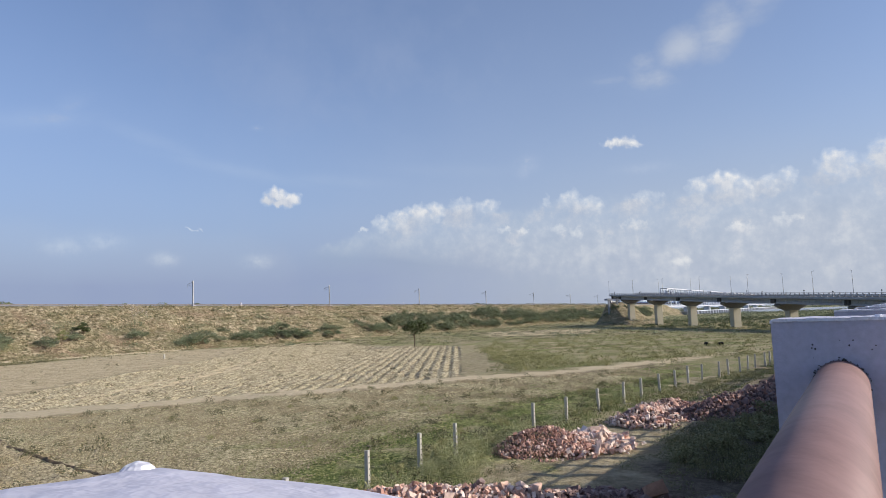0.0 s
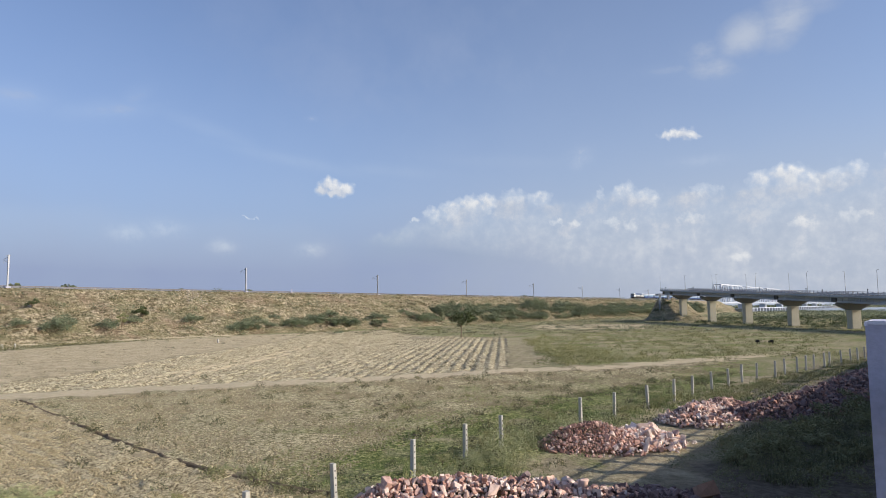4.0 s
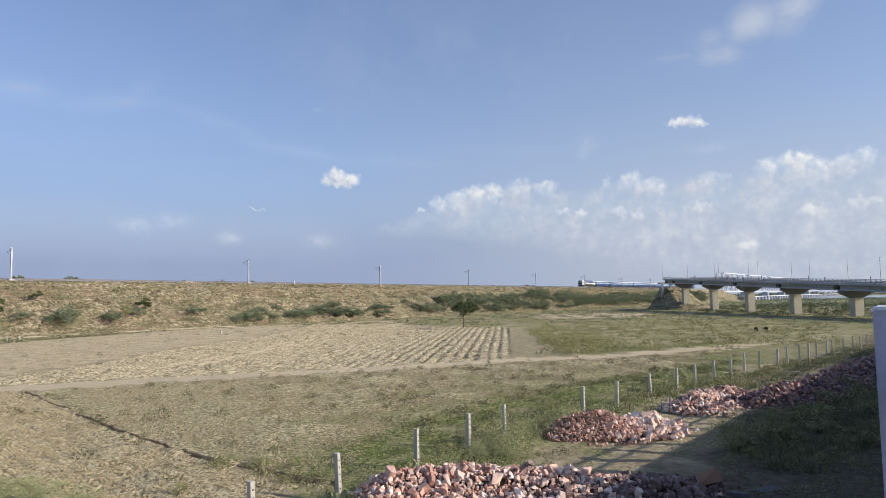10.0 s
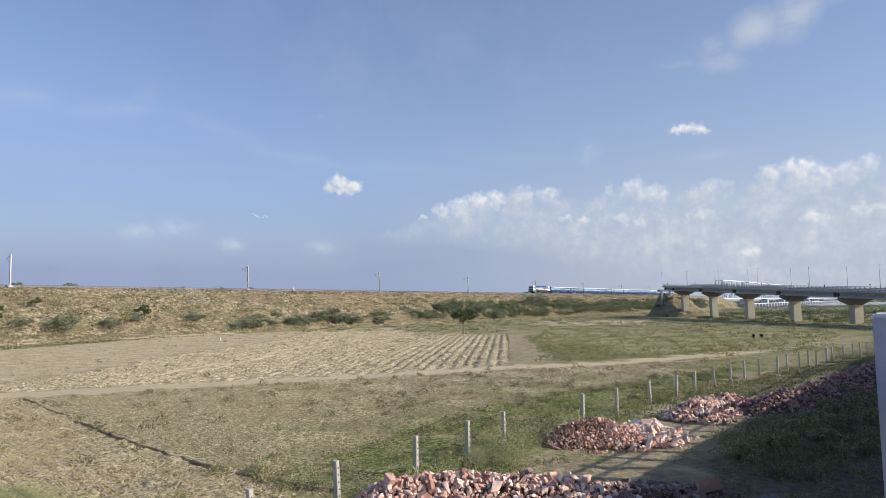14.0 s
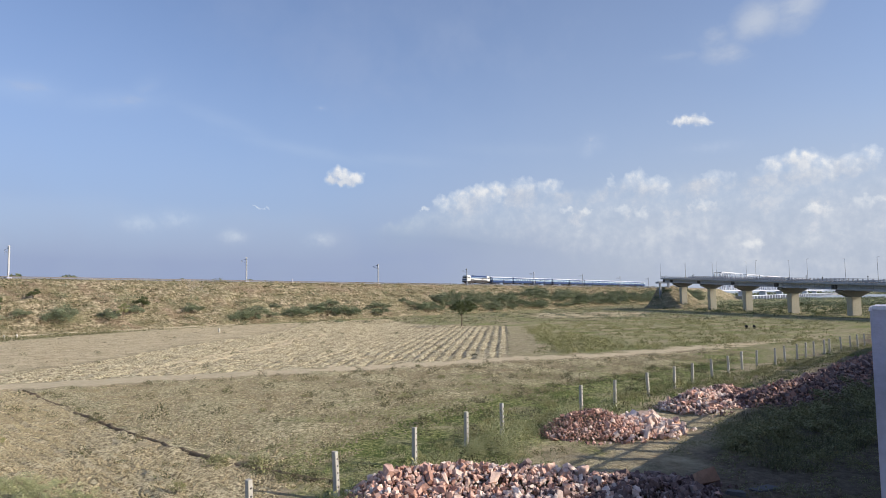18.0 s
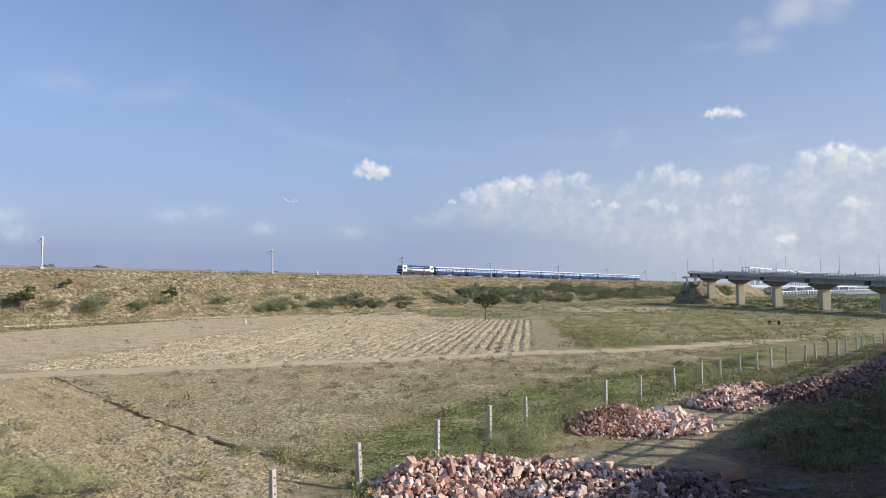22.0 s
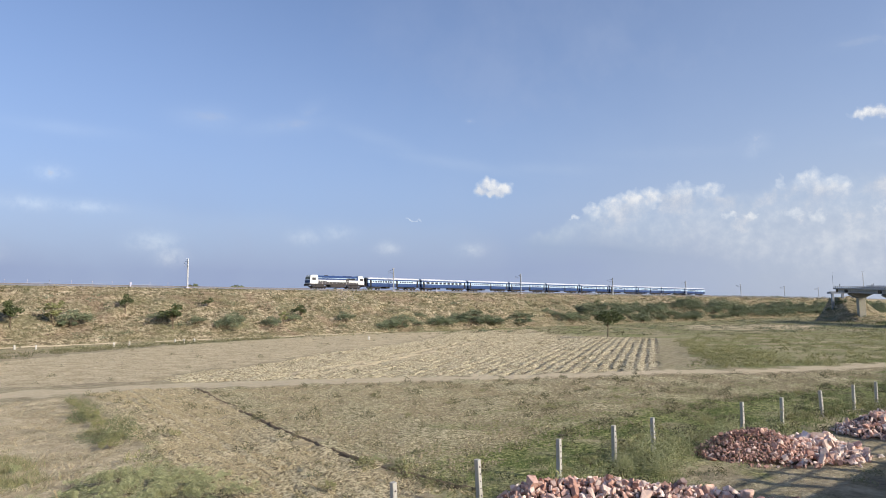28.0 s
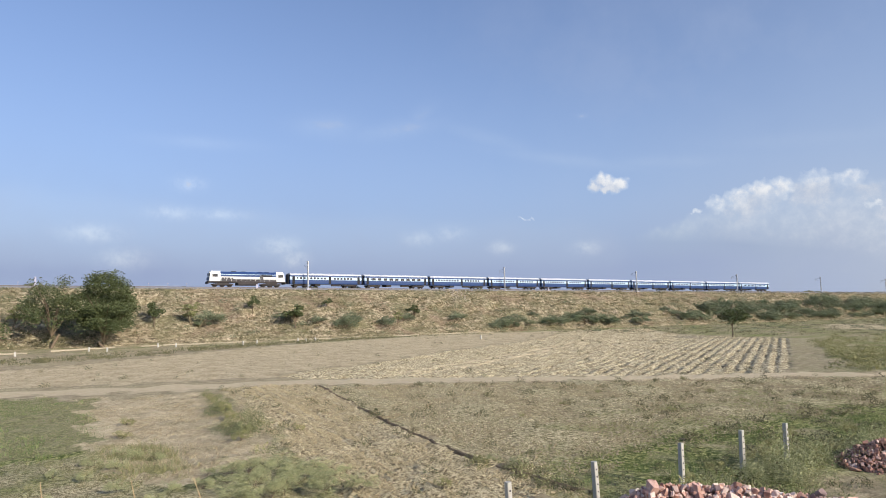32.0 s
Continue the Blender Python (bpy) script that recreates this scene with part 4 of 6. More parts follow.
            part("plaster_lip", lip, M_lip, post, "rough plaster lip whitened as if sunlit")
            for k in range(9 if x < 4 else 2):
                cy, cz = dy - 0.017 + r.uniform(-0.075, 0.055), 6.11 + r.uniform(0.062, 0.105)
                s1 = r.uniform(0.001, 0.003)
                part("chip", Geo().tube((x - 0.1508, cy, cz), (x - 0.1493, cy + 0.001, cz), s1, s1 * 0.8, 5), M_chip, post)
    for h in (6.11, 5.65):
        for (x, a), (x1, b) in zip(stations, stations[1:]):
            rail = part("pipe_rail", Geo().tube((x + 0.09, a - 0.017, h), (x1 - 0.14, b - 0.017, h), 0.057, n=40), M_pipe, root, "faded red steel pipe rail", smooth=True)
            if 0 <= x < 12:
                grit = Geo()
                for k in range(34):
                    ang = r.uniform(-0.5, 3.3)
                    d = 0.0572 + abs(r.gauss(0, 0.0022))
                    grit.box(x1 - 0.1515, b - 0.017 + math.cos(ang) * d, h + math.sin(ang) * d, 0.0035, 0.0015 + r.uniform(0, 0.004), 0.001 + r.uniform(0, 0.003), 0.0004, 0.7)
                part("grit_ring", grit, M_chip, rail)
    return root


make_railing()
TURN = pose(1, -0.05, 0, 0, 0, -2.3)
tagged(part("road_slab", Geo().box(24, -5.2, 4.85, 130, 10.4, 0.5), M_concrete, at=TURN), "concrete road deck edge", "road", kind="structure")
tagged(part("roadway", Geo().box(24, -4.95, 5.13, 130, 8.6, 0.06), M_asphalt, at=TURN), "worn asphalt road surface", "road", kind="structure")
tagged(part("retaining_wall", Geo().box(24, -4.95, 2.3, 130, 9.6, 4.6), M_concrete, at=TURN), "plain concrete side wall below the road", "wall", kind="structure")

# ---- plants ----
def leaves(geo, r, centre, radii, count, size, flat=0.5):
    """Small leaf blades scattered through an uneven ellipsoid."""
    for _ in range(count):
        while True:
            p = Vector((r.uniform(-1, 1), r.uniform(-1, 1), r.uniform(-1, 1)))
            if 0.25 < p.length < 1:
                break
        c = Vector((centre[0] + p.x * radii[0], centre[1] + p.y * radii[1], centre[2] + p.z * radii[2]))
        a = Vector((r.gauss(0, 1), r.gauss(0, 1), r.gauss(0, flat))).normalized()
        b = a.cross(Vector((r.gauss(0, 1), r.gauss(0, 1), r.gauss(0, 1)))).normalized()
        s = size * r.uniform(0.6, 1.3)
        geo.add([tuple(c - a * s), tuple(c + b * s * 0.45), tuple(c + a * s), tuple(c - b * s * 0.45)], [(0, 1, 2, 3)])


def make_plant(name, label, category, group, seed, height, width, trunk_h, limbs, blobs, count, leaf, material, trunk_r):
    """Tapered trunks with limbs, and a crown of leaf clusters at the limbs' ends."""
    r = random.Random(seed)
    root = thing(name, label, category, group)
    wood, crown = Geo(), Geo()
    wood.tube((0, 0, -0.2), (r.uniform(-0.1, 0.1) * height, 0, trunk_h), trunk_r, trunk_r * 0.7)
    for k in range(limbs):
        a = 6.28 * k / limbs + r.uniform(-0.4, 0.4)
        d = r.uniform(0.35, 1.0) * width / 2
        tip = (math.cos(a) * d, math.sin(a) * d, trunk_h + (height - trunk_h) * r.uniform(0.3, 0.85))
        mid = (tip[0] * 0.4, tip[1] * 0.4, trunk_h + (tip[2] - trunk_h) * 0.6)
        wood.tube((0, 0, trunk_h * 0.85), mid, trunk_r * 0.55, trunk_r * 0.35, 6)
        wood.tube(mid, tip, trunk_r * 0.35, trunk_r * 0.12, 5)
    for k in range(blobs):
        a = r.uniform(0, 6.28)
        d = math.sqrt(r.random()) * width * 0.42
        h = trunk_h + (height - trunk_h) * (1 - (d / (width * 0.5)) ** 2) ** 0.5 * r.uniform(0.25, 0.98)
        s = width * r.uniform(0.1, 0.2)
        leaves(crown, r, (math.cos(a) * d, math.sin(a) * d, h), (s, s, s * 0.75), count // blobs, leaf)
    part("trunk", wood, M_bark, root)
    part("crown", crown, material, root, fix=False)
    return root


def plant_row(src, places):
    first = True
    for x, y, z, s, turn in places:
        ob = src if first else copy_thing(src, Matrix())
        ob.matrix_basis = pose(x, y, z, 0, 0, turn)
        ob.scale = (s * rnd.uniform(0.85, 1.2), s * rnd.uniform(0.85, 1.2), s * rnd.uniform(0.75, 1.1))
        first = False


# shrubs on the embankment
shrub = make_plant("shrub", "grey-green thorny shrub on the dry embankment slope", "shrub", "shrubs on the embankment", 3, 3.0, 7.4, 0.4, 9, 15, 1500, 0.19, M_leaf_grey, 0.08)
shrub_dark = make_plant("shrub", "dark green leafy bush on the embankment slope", "shrub", "shrubs on the embankment", 4, 3.2, 6.8, 0.3, 9, 14, 1400, 0.19, M_leaf_mid, 0.08)
small_tree = make_plant("small_tree", "small green tree with a thin trunk on the slope", "tree", "small trees on the embankment", 5, 4.2, 3.6, 1.5, 6, 12, 800, 0.22, M_leaf, 0.12)
places = []
for x, y, k in ((36.6, 157.5, 1.05), (54.1, 158.6, 0.75), (68.5, 154.2, 1.1), (71.5, 156.5, 1.0), (80, 154.6, 0.9), (103, 156.6, 0.8), (16, 157, 1.2), (-12, 156, 1.5), (-20, 158, 1.5), (62, 157, 0.6), (88, 157, 0.7)):
    places.append((x, y, bank_z(y) - 0.3, k, rnd.uniform(0, 360)))
for x0, x1, k in ((114, 124, 1.05), (127, 141, 1.0), (144, 163, 1.1), (168, 181, 0.9), (192, 208, 1.0)):
    x = x0
    while x < x1:
        y = 152.2 + rnd.uniform(-0.8, 6.5)
        places.append((x, y, bank_z(y) - 0.3, k * rnd.uniform(0.45, 1.0), rnd.uniform(0, 360)))
        x += rnd.uniform(3.2, 6.0)
x = 214.0
while x < 590:
    y = 151.6 + rnd.uniform(-0.6, 8.5)
    places.append((x, y, bank_z(y) - 0.3, rnd.uniform(0.8, 1.7), rnd.uniform(0, 360)))
    x += rnd.uniform(3.0, 6.0)
plant_row(shrub, places)
places = []
for x, y, k in ((119, 152.2, 0.95), (148, 152.5, 1.2), (153, 153, 1.3), (158, 152.3, 1.1), (172, 151.8, 1.0), (198, 152.4, 1.2), (134, 153, 0.9), (205, 153, 1.0), (35, 156.6, 0.6)):
    places.append((x, y, bank_z(y) - 0.3, k, rnd.uniform(0, 360)))
for k in range(44):
    x = 218 + k * 8.2 + rnd.uniform(-3, 3)
    y = 151.2 + rnd.uniform(0, 11)
    places.append((x, y, bank_z(y) - 0.3, rnd.uniform(0.8, 1.6), rnd.uniform(0, 360)))
for k in range(24):
    u, v = rnd.uniform(-3, 8), rnd.uniform(-14, 15)
    m = pose(BX + BDX * SPAN * 4.54, BY + BDY * SPAN * 4.54, 0, 0, 0, BROT) @ Vector((u, v, 0))
    h = (9.6 * max(0, 1 + min(u, 0) / 9)) * max(0, min(1, 1 - ((v - 2.5) / 4.5 if v > 0 else (-v - 6) / 8.5)))
    if h < 8.5 and v < 7:
        places.append((m.x, m.y, h - 0.3, rnd.uniform(0.35, 0.75), rnd.uniform(0, 360)))
plant_row(shrub_dark, places)
plant_row(small_tree, [(x, y, bank_z(y) - 0.3, k, rnd.uniform(0, 360)) for x, y, k in ((56, 154.8, 1.75), (47.8, 162, 1.0), (67.5, 163.4, 0.75), (90.5, 158, 1.15), (24.8, 156.8, 1.3))])
pale_tree = make_plant("young_tree", "slender yellow-green young tree on the slope", "tree", "small trees on the embankment", 6, 7.6, 3.6, 1.2, 8, 16, 1100, 0.2, M_leaf_yellow, 0.1)
plant_row(pale_tree, [(32.2, 156.8, 3.3, 1.1, 20), (83.5, 154.6, 2.2, 0.75, 80), (-0.5, 157.5, 3.8, 1.0, 130)])

# low scrub along the far edge of the crest
scrub = make_plant("scrub_bush", "low dark scrub bush behind the railway track", "shrub", "scrub along the crest", 8, 1.7, 3.0, 0.3, 5, 8, 420, 0.2, M_leaf_grey, 0.06)
plant_row(scrub, [(x, 184.5, crest(x) - 0.5, s, x * 7) for x, s in ((-20, 1.3), (-9, 1.5), (3, 1.6), (9, 1.2), (36, 1.0), (66, 0.9), (72, 1.3), (84, 1.5), (118, 1.0), (128, 1.1), (143, 1.2), (150, 0.9), (176, 0.9), (212, 0.8), (318, 0.9), (330, 1.6), (338, 1.2))])

# leafy weeds near the viewer
weed = make_plant("weed_bush", "yellow-green leafy weed bush in the field", "bush", "weed bushes in the field", 14, 0.95, 1.6, 0.12, 6, 16, 1900, 0.034, M_feather, 0.02)
plant_row(weed, [(x, y, 0, s * 0.74, x * 50) for x, y, s in ((7.0, 25.0, 1.0), (8.0, 26.6, 0.9), (8.6, 27.2, 0.8), (9.4, 25.6, 1.0), (10.3, 24.2, 1.0), (9.0, 24.4, 1.1), (8.2, 23.0, 1.1), (7.6, 22.6, 1.0), (9.4, 22.4, 1.1), (6.6, 23.6, 1.0), (6.4, 22.4, 1.0), (10.6, 22.0, 0.9), (5.0, 25.6, 0.7), (4.2, 24.2, 0.7), (3.0, 31.5, 0.7), (3.8, 30.4, 0.8), (2.6, 29.0, 0.6), (1.6, 30.2, 0.6), (1.2, 26.0, 0.6), (11.2, 24.8, 0.5), (7.2, 26.2, 1.0), (8.2, 25.2, 1.1), (9.2, 26.4, 1.0), (9.8, 24.6, 1.1), (8.8, 23.6, 1.2), (7.4, 24.0, 1.1), (10.0, 23.0, 1.0), (6.0, 25.2, 0.8), (6.6, 27.2, 0.6), (10.6, 26.0, 0.7), (4.6, 32.0, 0.8), (5.4, 31.0, 0.7), (4.2, 33.6, 0.6), (3.4, 26.8, 0.6), (17.2, 21.6, 0.7), (16.9, 22.8, 0.5))])
thorn = make_plant("thorn_bush", "small grey-green thorn bush", "bush", "thorn bushes in the field", 15, 0.7, 1.2, 0.1, 6, 12, 900, 0.036, M_leaf_weed, 0.02)
plant_row(thorn, [(x, y, 0, s, x * 50) for x, y, s in ((10.2, 37.5, 0.9), (11.0, 40.5, 1.0), (11.4, 43.5, 1.0), (11.7, 46.5, 0.9), (12.0, 49.5, 0.9), (10.6, 35.5, 0.8), (9.6, 33.4, 0.9), (12.2, 52, 0.8), (4.9, 37.8, 0.8), (5.6, 42, 0.7), (12.9, 34.6, 0.6), (13, 20.5, 0.6), (30, 33, 0.5), (36, 36, 0.5), (42, 31, 0.6), (48, 38, 0.5), (25, 31, 0.4), (33, 27, 0.5), (40, 27, 0.5), (29, 40, 0.4), (27, 26, 0.4), (38, 22, 0.6), (44, 20, 0.6), (50, 19, 0.6), (58, 17, 0.6), (31, 18.5, 0.7), (34, 17.6, 0.8), (28, 17.8, 0.7), (24.6, 16.6, 0.9), (25.6, 16.4, 0.9), (27.5, 16.0, 0.9), (22.4, 16.4, 0.7), (20.6, 16.3, 0.6), (38.5, 15.2, 0.9), (40.2, 14.9, 0.7), (43.4, 14.6, 0.9), (46.6, 14.2, 0.8), (30.2, 15.5, 0.9), (32.4, 15.2, 1.0), (29.0, 15.4, 0.8))])
low = make_plant("ground_bush", "low olive shrub in the shade below the road", "bush", "low shrubs below the road", 16, 0.8, 1.6, 0.1, 6, 12, 700, 0.06, M_leaf_dull, 0.02)
plant_row(low, [(28 + k * 0.6 + rnd.uniform(-0.8, 0.8), rnd.uniform(2.2, 7.4 - abs(k - 8) * 0.06), 0, rnd.uniform(0.5, 1.15), k * 77) for k in range(40)])

# big trees at the foot of the embankment
big = make_plant("tree", "large dense green tree with a forked pale trunk", "tree", "trees at the embankment foot", 21, 15.4, 11.6, 1.1, 10, 120, 24000, 0.22, M_leaf, 0.3)
big.matrix_basis = pose(14.5, 148.5, 0)
feather = make_plant("tree", "open feathery grey-green thorn tree beside a larger tree", "tree", "trees at the embankment foot", 22, 14.0, 12.0, 2.5, 12, 60, 8000, 0.22, M_leaf, 0.3)
feather.matrix_basis = pose(5.5, 150, 0.3)
third = make_plant("tree", "low spreading dark green tree at the embankment foot", "tree", "trees at the embankment foot", 23, 9.5, 15.0, 1.5, 9, 44, 5200, 0.24, M_leaf, 0.28)
third.matrix_basis = pose(-9, 150, 0.3)
lone = make_plant("field_tree", "small dark green tree with a thin bare trunk beside the stubble", "tree", "", 24, 6.2, 6.4, 2.7, 8, 20, 2200, 0.22, M_leaf, 0.12)
lone.matrix_basis = pose(119.7, 82.4, 0)


def quick_mesh(name, co, faces, material):
    """A mesh straight from arrays of points and equal-sided faces."""
    me = bpy.data.meshes.new(name)
    k = faces.shape[1]
    me.vertices.add(len(co))
    me.vertices.foreach_set("co", co.ravel())
    me.loops.add(faces.size)
    me.loops.foreach_set("vertex_index", faces.ravel())
    me.polygons.add(len(faces))
    me.polygons.foreach_set("loop_start", np.arange(0, faces.size, k))
    me.update(calc_edges=True)
    me.materials.append(material)
    return me


def spots_in(poly, count, seed, clump=0.0):
    """Random places inside an outline, in patches where clump is above 0."""
    r = np.random.default_rng(seed)
    xs, ys = [p[0] for p in poly], [p[1] for p in poly]
    x, y = r.uniform(min(xs), max(xs), count * 4), r.uniform(min(ys), max(ys), count * 4)
    ok = inside(x + 0.8 * waves(x, y, 4, seed), y + 0.8 * waves(x, y, 4, seed + 1), poly)
    if clump:
        ok &= waves(x, y, 6.0, seed + 2) + 0.7 * waves(x, y, 1.7, seed + 3) > r.uniform(-1.2, 1.2, len(x)) * (1.6 - clump) + clump - 0.6
    return x[ok][:count], y[ok][:count]


def blades(x, y, z, height, width, material, name, label, per=9, spread=0.25, seed=1, lean=0.8):
    """Tufts of grass blades at the given places, all in one mesh."""
    r = np.random.default_rng(seed)
    n = len(x)
    s = np.repeat(r.uniform(0.5, 1.35, n), per)
    N = n * per
    bx, by = np.repeat(x, per) + r.normal(0, spread, N) * s, np.repeat(y, per) + r.normal(0, spread, N) * s
    bz = np.repeat(np.broadcast_to(z, x.shape), per)
    h, a, l = height * s * r.uniform(0.45, 1.2, N), r.uniform(0, 6.283, N), r.uniform(0.15, 1, N) * lean
    wx, wy = -np.sin(a) * width * s, np.cos(a) * width * s
    co = np.stack([np.stack([bx - wx, by - wy, bz - 0.03], -1), np.stack([bx + wx, by + wy, bz - 0.03], -1), np.stack([bx + np.cos(a) * h * l, by + np.sin(a) * h * l, bz + h], -1)], 1).reshape(-1, 3)
    return tagged(new(name, quick_mesh(name, co, np.arange(N * 3).reshape(-1, 3), material)), label, "grass", kind="stuff")


def bank_spots(count, seed, x0=-35, x1=520):
    r = np.random.default_rng(seed)
    x, y = r.uniform(x0, x1, count), r.uniform(150.8, 173.2, count)
    keep = waves(x, y * 2.5, 9, seed) + r.normal(0, 0.45, count) > -0.1
    x, y = x[keep], y[keep]
    return x, y, np.clip((y - (TRACK_Y - 27.5)) / 22.9, 0, 1) * 12.6 - 0.1


bx, by, bz = bank_spots(18000, 31)
blades(bx, by, bz, 0.24, 0.085, M_straw, "bank_grass", "dry straw-coloured grass on the embankment", 9, 0.55, 31, 1.6)
bx, by, bz = bank_spots(9000, 47)
blades(bx, by, bz, 0.3, 0.1, M_scrub, "bank_weeds", "olive green weeds on the embankment", 10, 0.7, 47, 1.4)
FENCE_STRIP = [(12, 15.5), (27, 17), (45, 15.6), (70, 11.5), (95, 7.5), (95, 6), (70, 9.2), (45, 12.6), (33, 14.0), (24, 15.2), (12, 14)]
fx, fy = spots_in(FENCE_STRIP, 800, 51, 0.4)
near_part = fx < 52
fx, fy = fx[near_part], fy[near_part]
blades(fx, fy, 0.0, 0.38, 0.012, M_grass, "fence_grass", "yellow-green weeds along the fence posts", 22, 0.16, 32, 0.9)
SHADE = [(27.5, 5.4), (29.5, 7.8), (33, 8.4), (38, 7.6), (44, 5.2), (60, 3.4), (80, 3.0), (80, 1), (40, 1), (31, 2.4), (26, 3.6)]
fx, fy = spots_in(SHADE, 1500, 52, 0.8)
blades(fx, fy, 0.0, 0.3, 0.012, M_scrub, "shade_weeds", "olive weeds growing in the shade below the road", 24, 0.22, 33, 1.1)
fx, fy = spots_in(GREEN, 9000, 53, 0.4)
blades(fx, fy, 0.0, 0.06, 0.013, M_grass, "meadow_grass", "short patchy green grass in the field", 8, 0.14, 34, 1.2)
fx, fy = spots_in(MEADOW, 1300, 54, 0.9)
blades(fx, fy, 0.0, 0.22, 0.035, M_leaf_dull, "weed_field", "patchy green weeds in the far field", 12, 0.4, 35, 1.5)
fx, fy = spots_in(STRAW, 15000, 55, 0.1)
blades(fx, fy, 0.0, 0.1, 0.014, M_straw, "stubble", "cut straw stubble in the field", 6, 0.16, 36, 1.4)
fx, fy = spots_in(PALE, 18000, 56, 0.1)
fx, fy = fx[row_wave(fx, fy) > -0.2], fy[row_wave(fx, fy) > -0.2]
blades(fx, fy, 0.03, 0.1, 0.022, M_straw, "stubble_rows", "pale crop stubble on turned soil", 5, 0.22, 37, 1.4)
fx, fy = spots_in(LEFT_DRY, 1500, 57, 0.3)
blades(fx, fy, 0.0, 0.06, 0.02, M_straw, "dry_turf", "pale dry turf", 8, 0.2, 38, 1.3)
fx, fy = spots_in(LEFT_GREEN, 6000, 58, 0.4)
blades(fx, fy, 0.0, 0.14, 0.014, M_grass, "left_turf", "short green turf beside the path", 8, 0.2, 39, 1.2)
FAR_FIELD = [(120, 150), (420, 150), (420, 20), (170, 5), (150, 10), (170, 60), (134, 74)]
fx, fy = spots_in(FAR_FIELD, 4200, 60, 0.8)
blades(fx, fy, 0.0, 0.3, 0.07, M_scrub, "far_weeds", "olive weeds in the far pasture", 10, 0.8, 41, 1.6)
TOE = [(-40, 92), (-1, 100), (19, 113), (60, 137), (115, 147.5), (115, 151), (60, 149), (19, 128), (-1, 116), (-40, 104)]
fx, fy = spots_in(TOE, 3000, 59, 0.9)
blades(fx, fy, 0.0, 0.28, 0.06, M_scrub, "toe_weeds", "green weeds along the embankment foot", 9, 0.5, 40)


def clumps(x, y, z, tall, wide, leaf, per, material, name, label, seed):
    """Small leafy weed clumps, each an uneven dome of leaf blades, all in one mesh."""
    r = np.random.default_rng(seed)
    n = len(x)
    s = np.repeat(r.uniform(0.45, 1.3, n) * r.uniform(0.6, 1.2, n), per)
    N = n * per
    d, a = np.sqrt(r.uniform(0, 1, N)), r.uniform(0, 6.283, N)
    h = np.sqrt(np.clip(1 - d * d, 0, 1)) * r.uniform(0.15, 1.1, N)
    c = np.stack([np.repeat(x, per) + np.cos(a) * d * wide * s * r.uniform(0.7, 1.3, N), np.repeat(y, per) + np.sin(a) * d * wide * s, np.repeat(np.broadcast_to(z, x.shape), per) + h * tall * s], -1)
    u = r.normal(0, 1, (N, 3))
    u /= np.linalg.norm(u, axis=1)[:, None]
    v = np.cross(u, r.normal(0, 1, (N, 3)))
    v /= np.linalg.norm(v, axis=1)[:, None]
    q = (leaf * s * r.uniform(0.6, 1.3, N))[:, None]
    co = np.stack([c - u * q, c + v * q * 0.45, c + u * q, c - v * q * 0.45], 1).reshape(-1, 3)
    return tagged(new(name, quick_mesh(name, co, np.arange(N * 4).reshape(-1, 4), material)), label, "weeds", kind="stuff")


fx, fy = spots_in(MEADOW, 420, 71, 0.95)
clumps(fx, fy, 0.0, 0.75, 0.75, 0.11, 60, M_leaf_weed, "meadow_weeds", "clumps of yellow-green weeds in the far field", 71)
MEADOW_EDGE = [(66, 33), (111, 62), (114, 58), (90, 41), (79, 32), (92, 22), (100, 12), (94, 9), (79, 24)]
fx, fy = spots_in(MEADOW_EDGE, 420, 72, 0.5)
clumps(fx, fy, 0.0, 0.95, 0.8, 0.1, 90, M_leaf_weed, "edge_weeds", "leafy yellow-green shrubs along the far field's edge", 72)
fx, fy = spots_in(FAR_FIELD, 240, 73, 0.9)
clumps(fx, fy, 0.0, 0.9, 1.2, 0.2, 40, M_leaf_grey, "pasture_bushes", "scattered dull green bushes in the far pasture", 73)
UNDER = [(205, 40), (300, 100), (420, 70), (420, -20), (240, -30), (190, 0)]
fx, fy = spots_in(UNDER, 900, 106, 0.3)
clumps(fx, fy, 0.0, 0.9, 1.6, 0.24, 40, M_leaf, "pasture_scrub", "low dark scrub below and beyond the road bridge", 106)
BERM = [(-40, 84), (-2, 104), (8, 101), (21, 113), (35, 122), (53, 130), (75, 139), (75, 143), (53, 136), (35, 129), (21, 120), (8, 109), (-2, 112), (-40, 92)]
fx, fy = spots_in(BERM, 520, 74, 0.3)
clumps(fx, fy, 0.0, 0.8, 0.9, 0.12, 60, M_scrub, "berm_weeds", "straggling olive weeds along the embankment foot", 74)
bx, by, bz = bank_spots(900, 75)
clumps(bx, by, bz - 0.1, 1.0, 1.5, 0.17, 60, M_leaf_grey, "bank_scrub", "low grey-green scrub on the embankment", 75)
bx, by, bz = bank_spots(2200, 77, 200, 640)
low_part = by < 163
clumps(bx[low_part], by[low_part], bz[low_part] - 0.1, 1.7, 2.0, 0.3, 30, M_leaf_grey, "far_bank_scrub", "loose grey-green scrub on the far embankment", 77)
fx, fy = spots_in(SHADE, 420, 76, 0.5)
clumps(fx, fy, 0.0, 0.5, 0.75, 0.04, 150, M_leaf_dull, "shade_scrub", "low olive scrub in the shade below the road", 76)
SHADE_EDGE = [(25.5, 8.4), (31, 9.4), (36, 9.2), (46, 6.5), (46, 1), (22.5, 1), (23, 3.4)]
fx, fy = spots_in(SHADE_EDGE, 150, 79, 0.5)
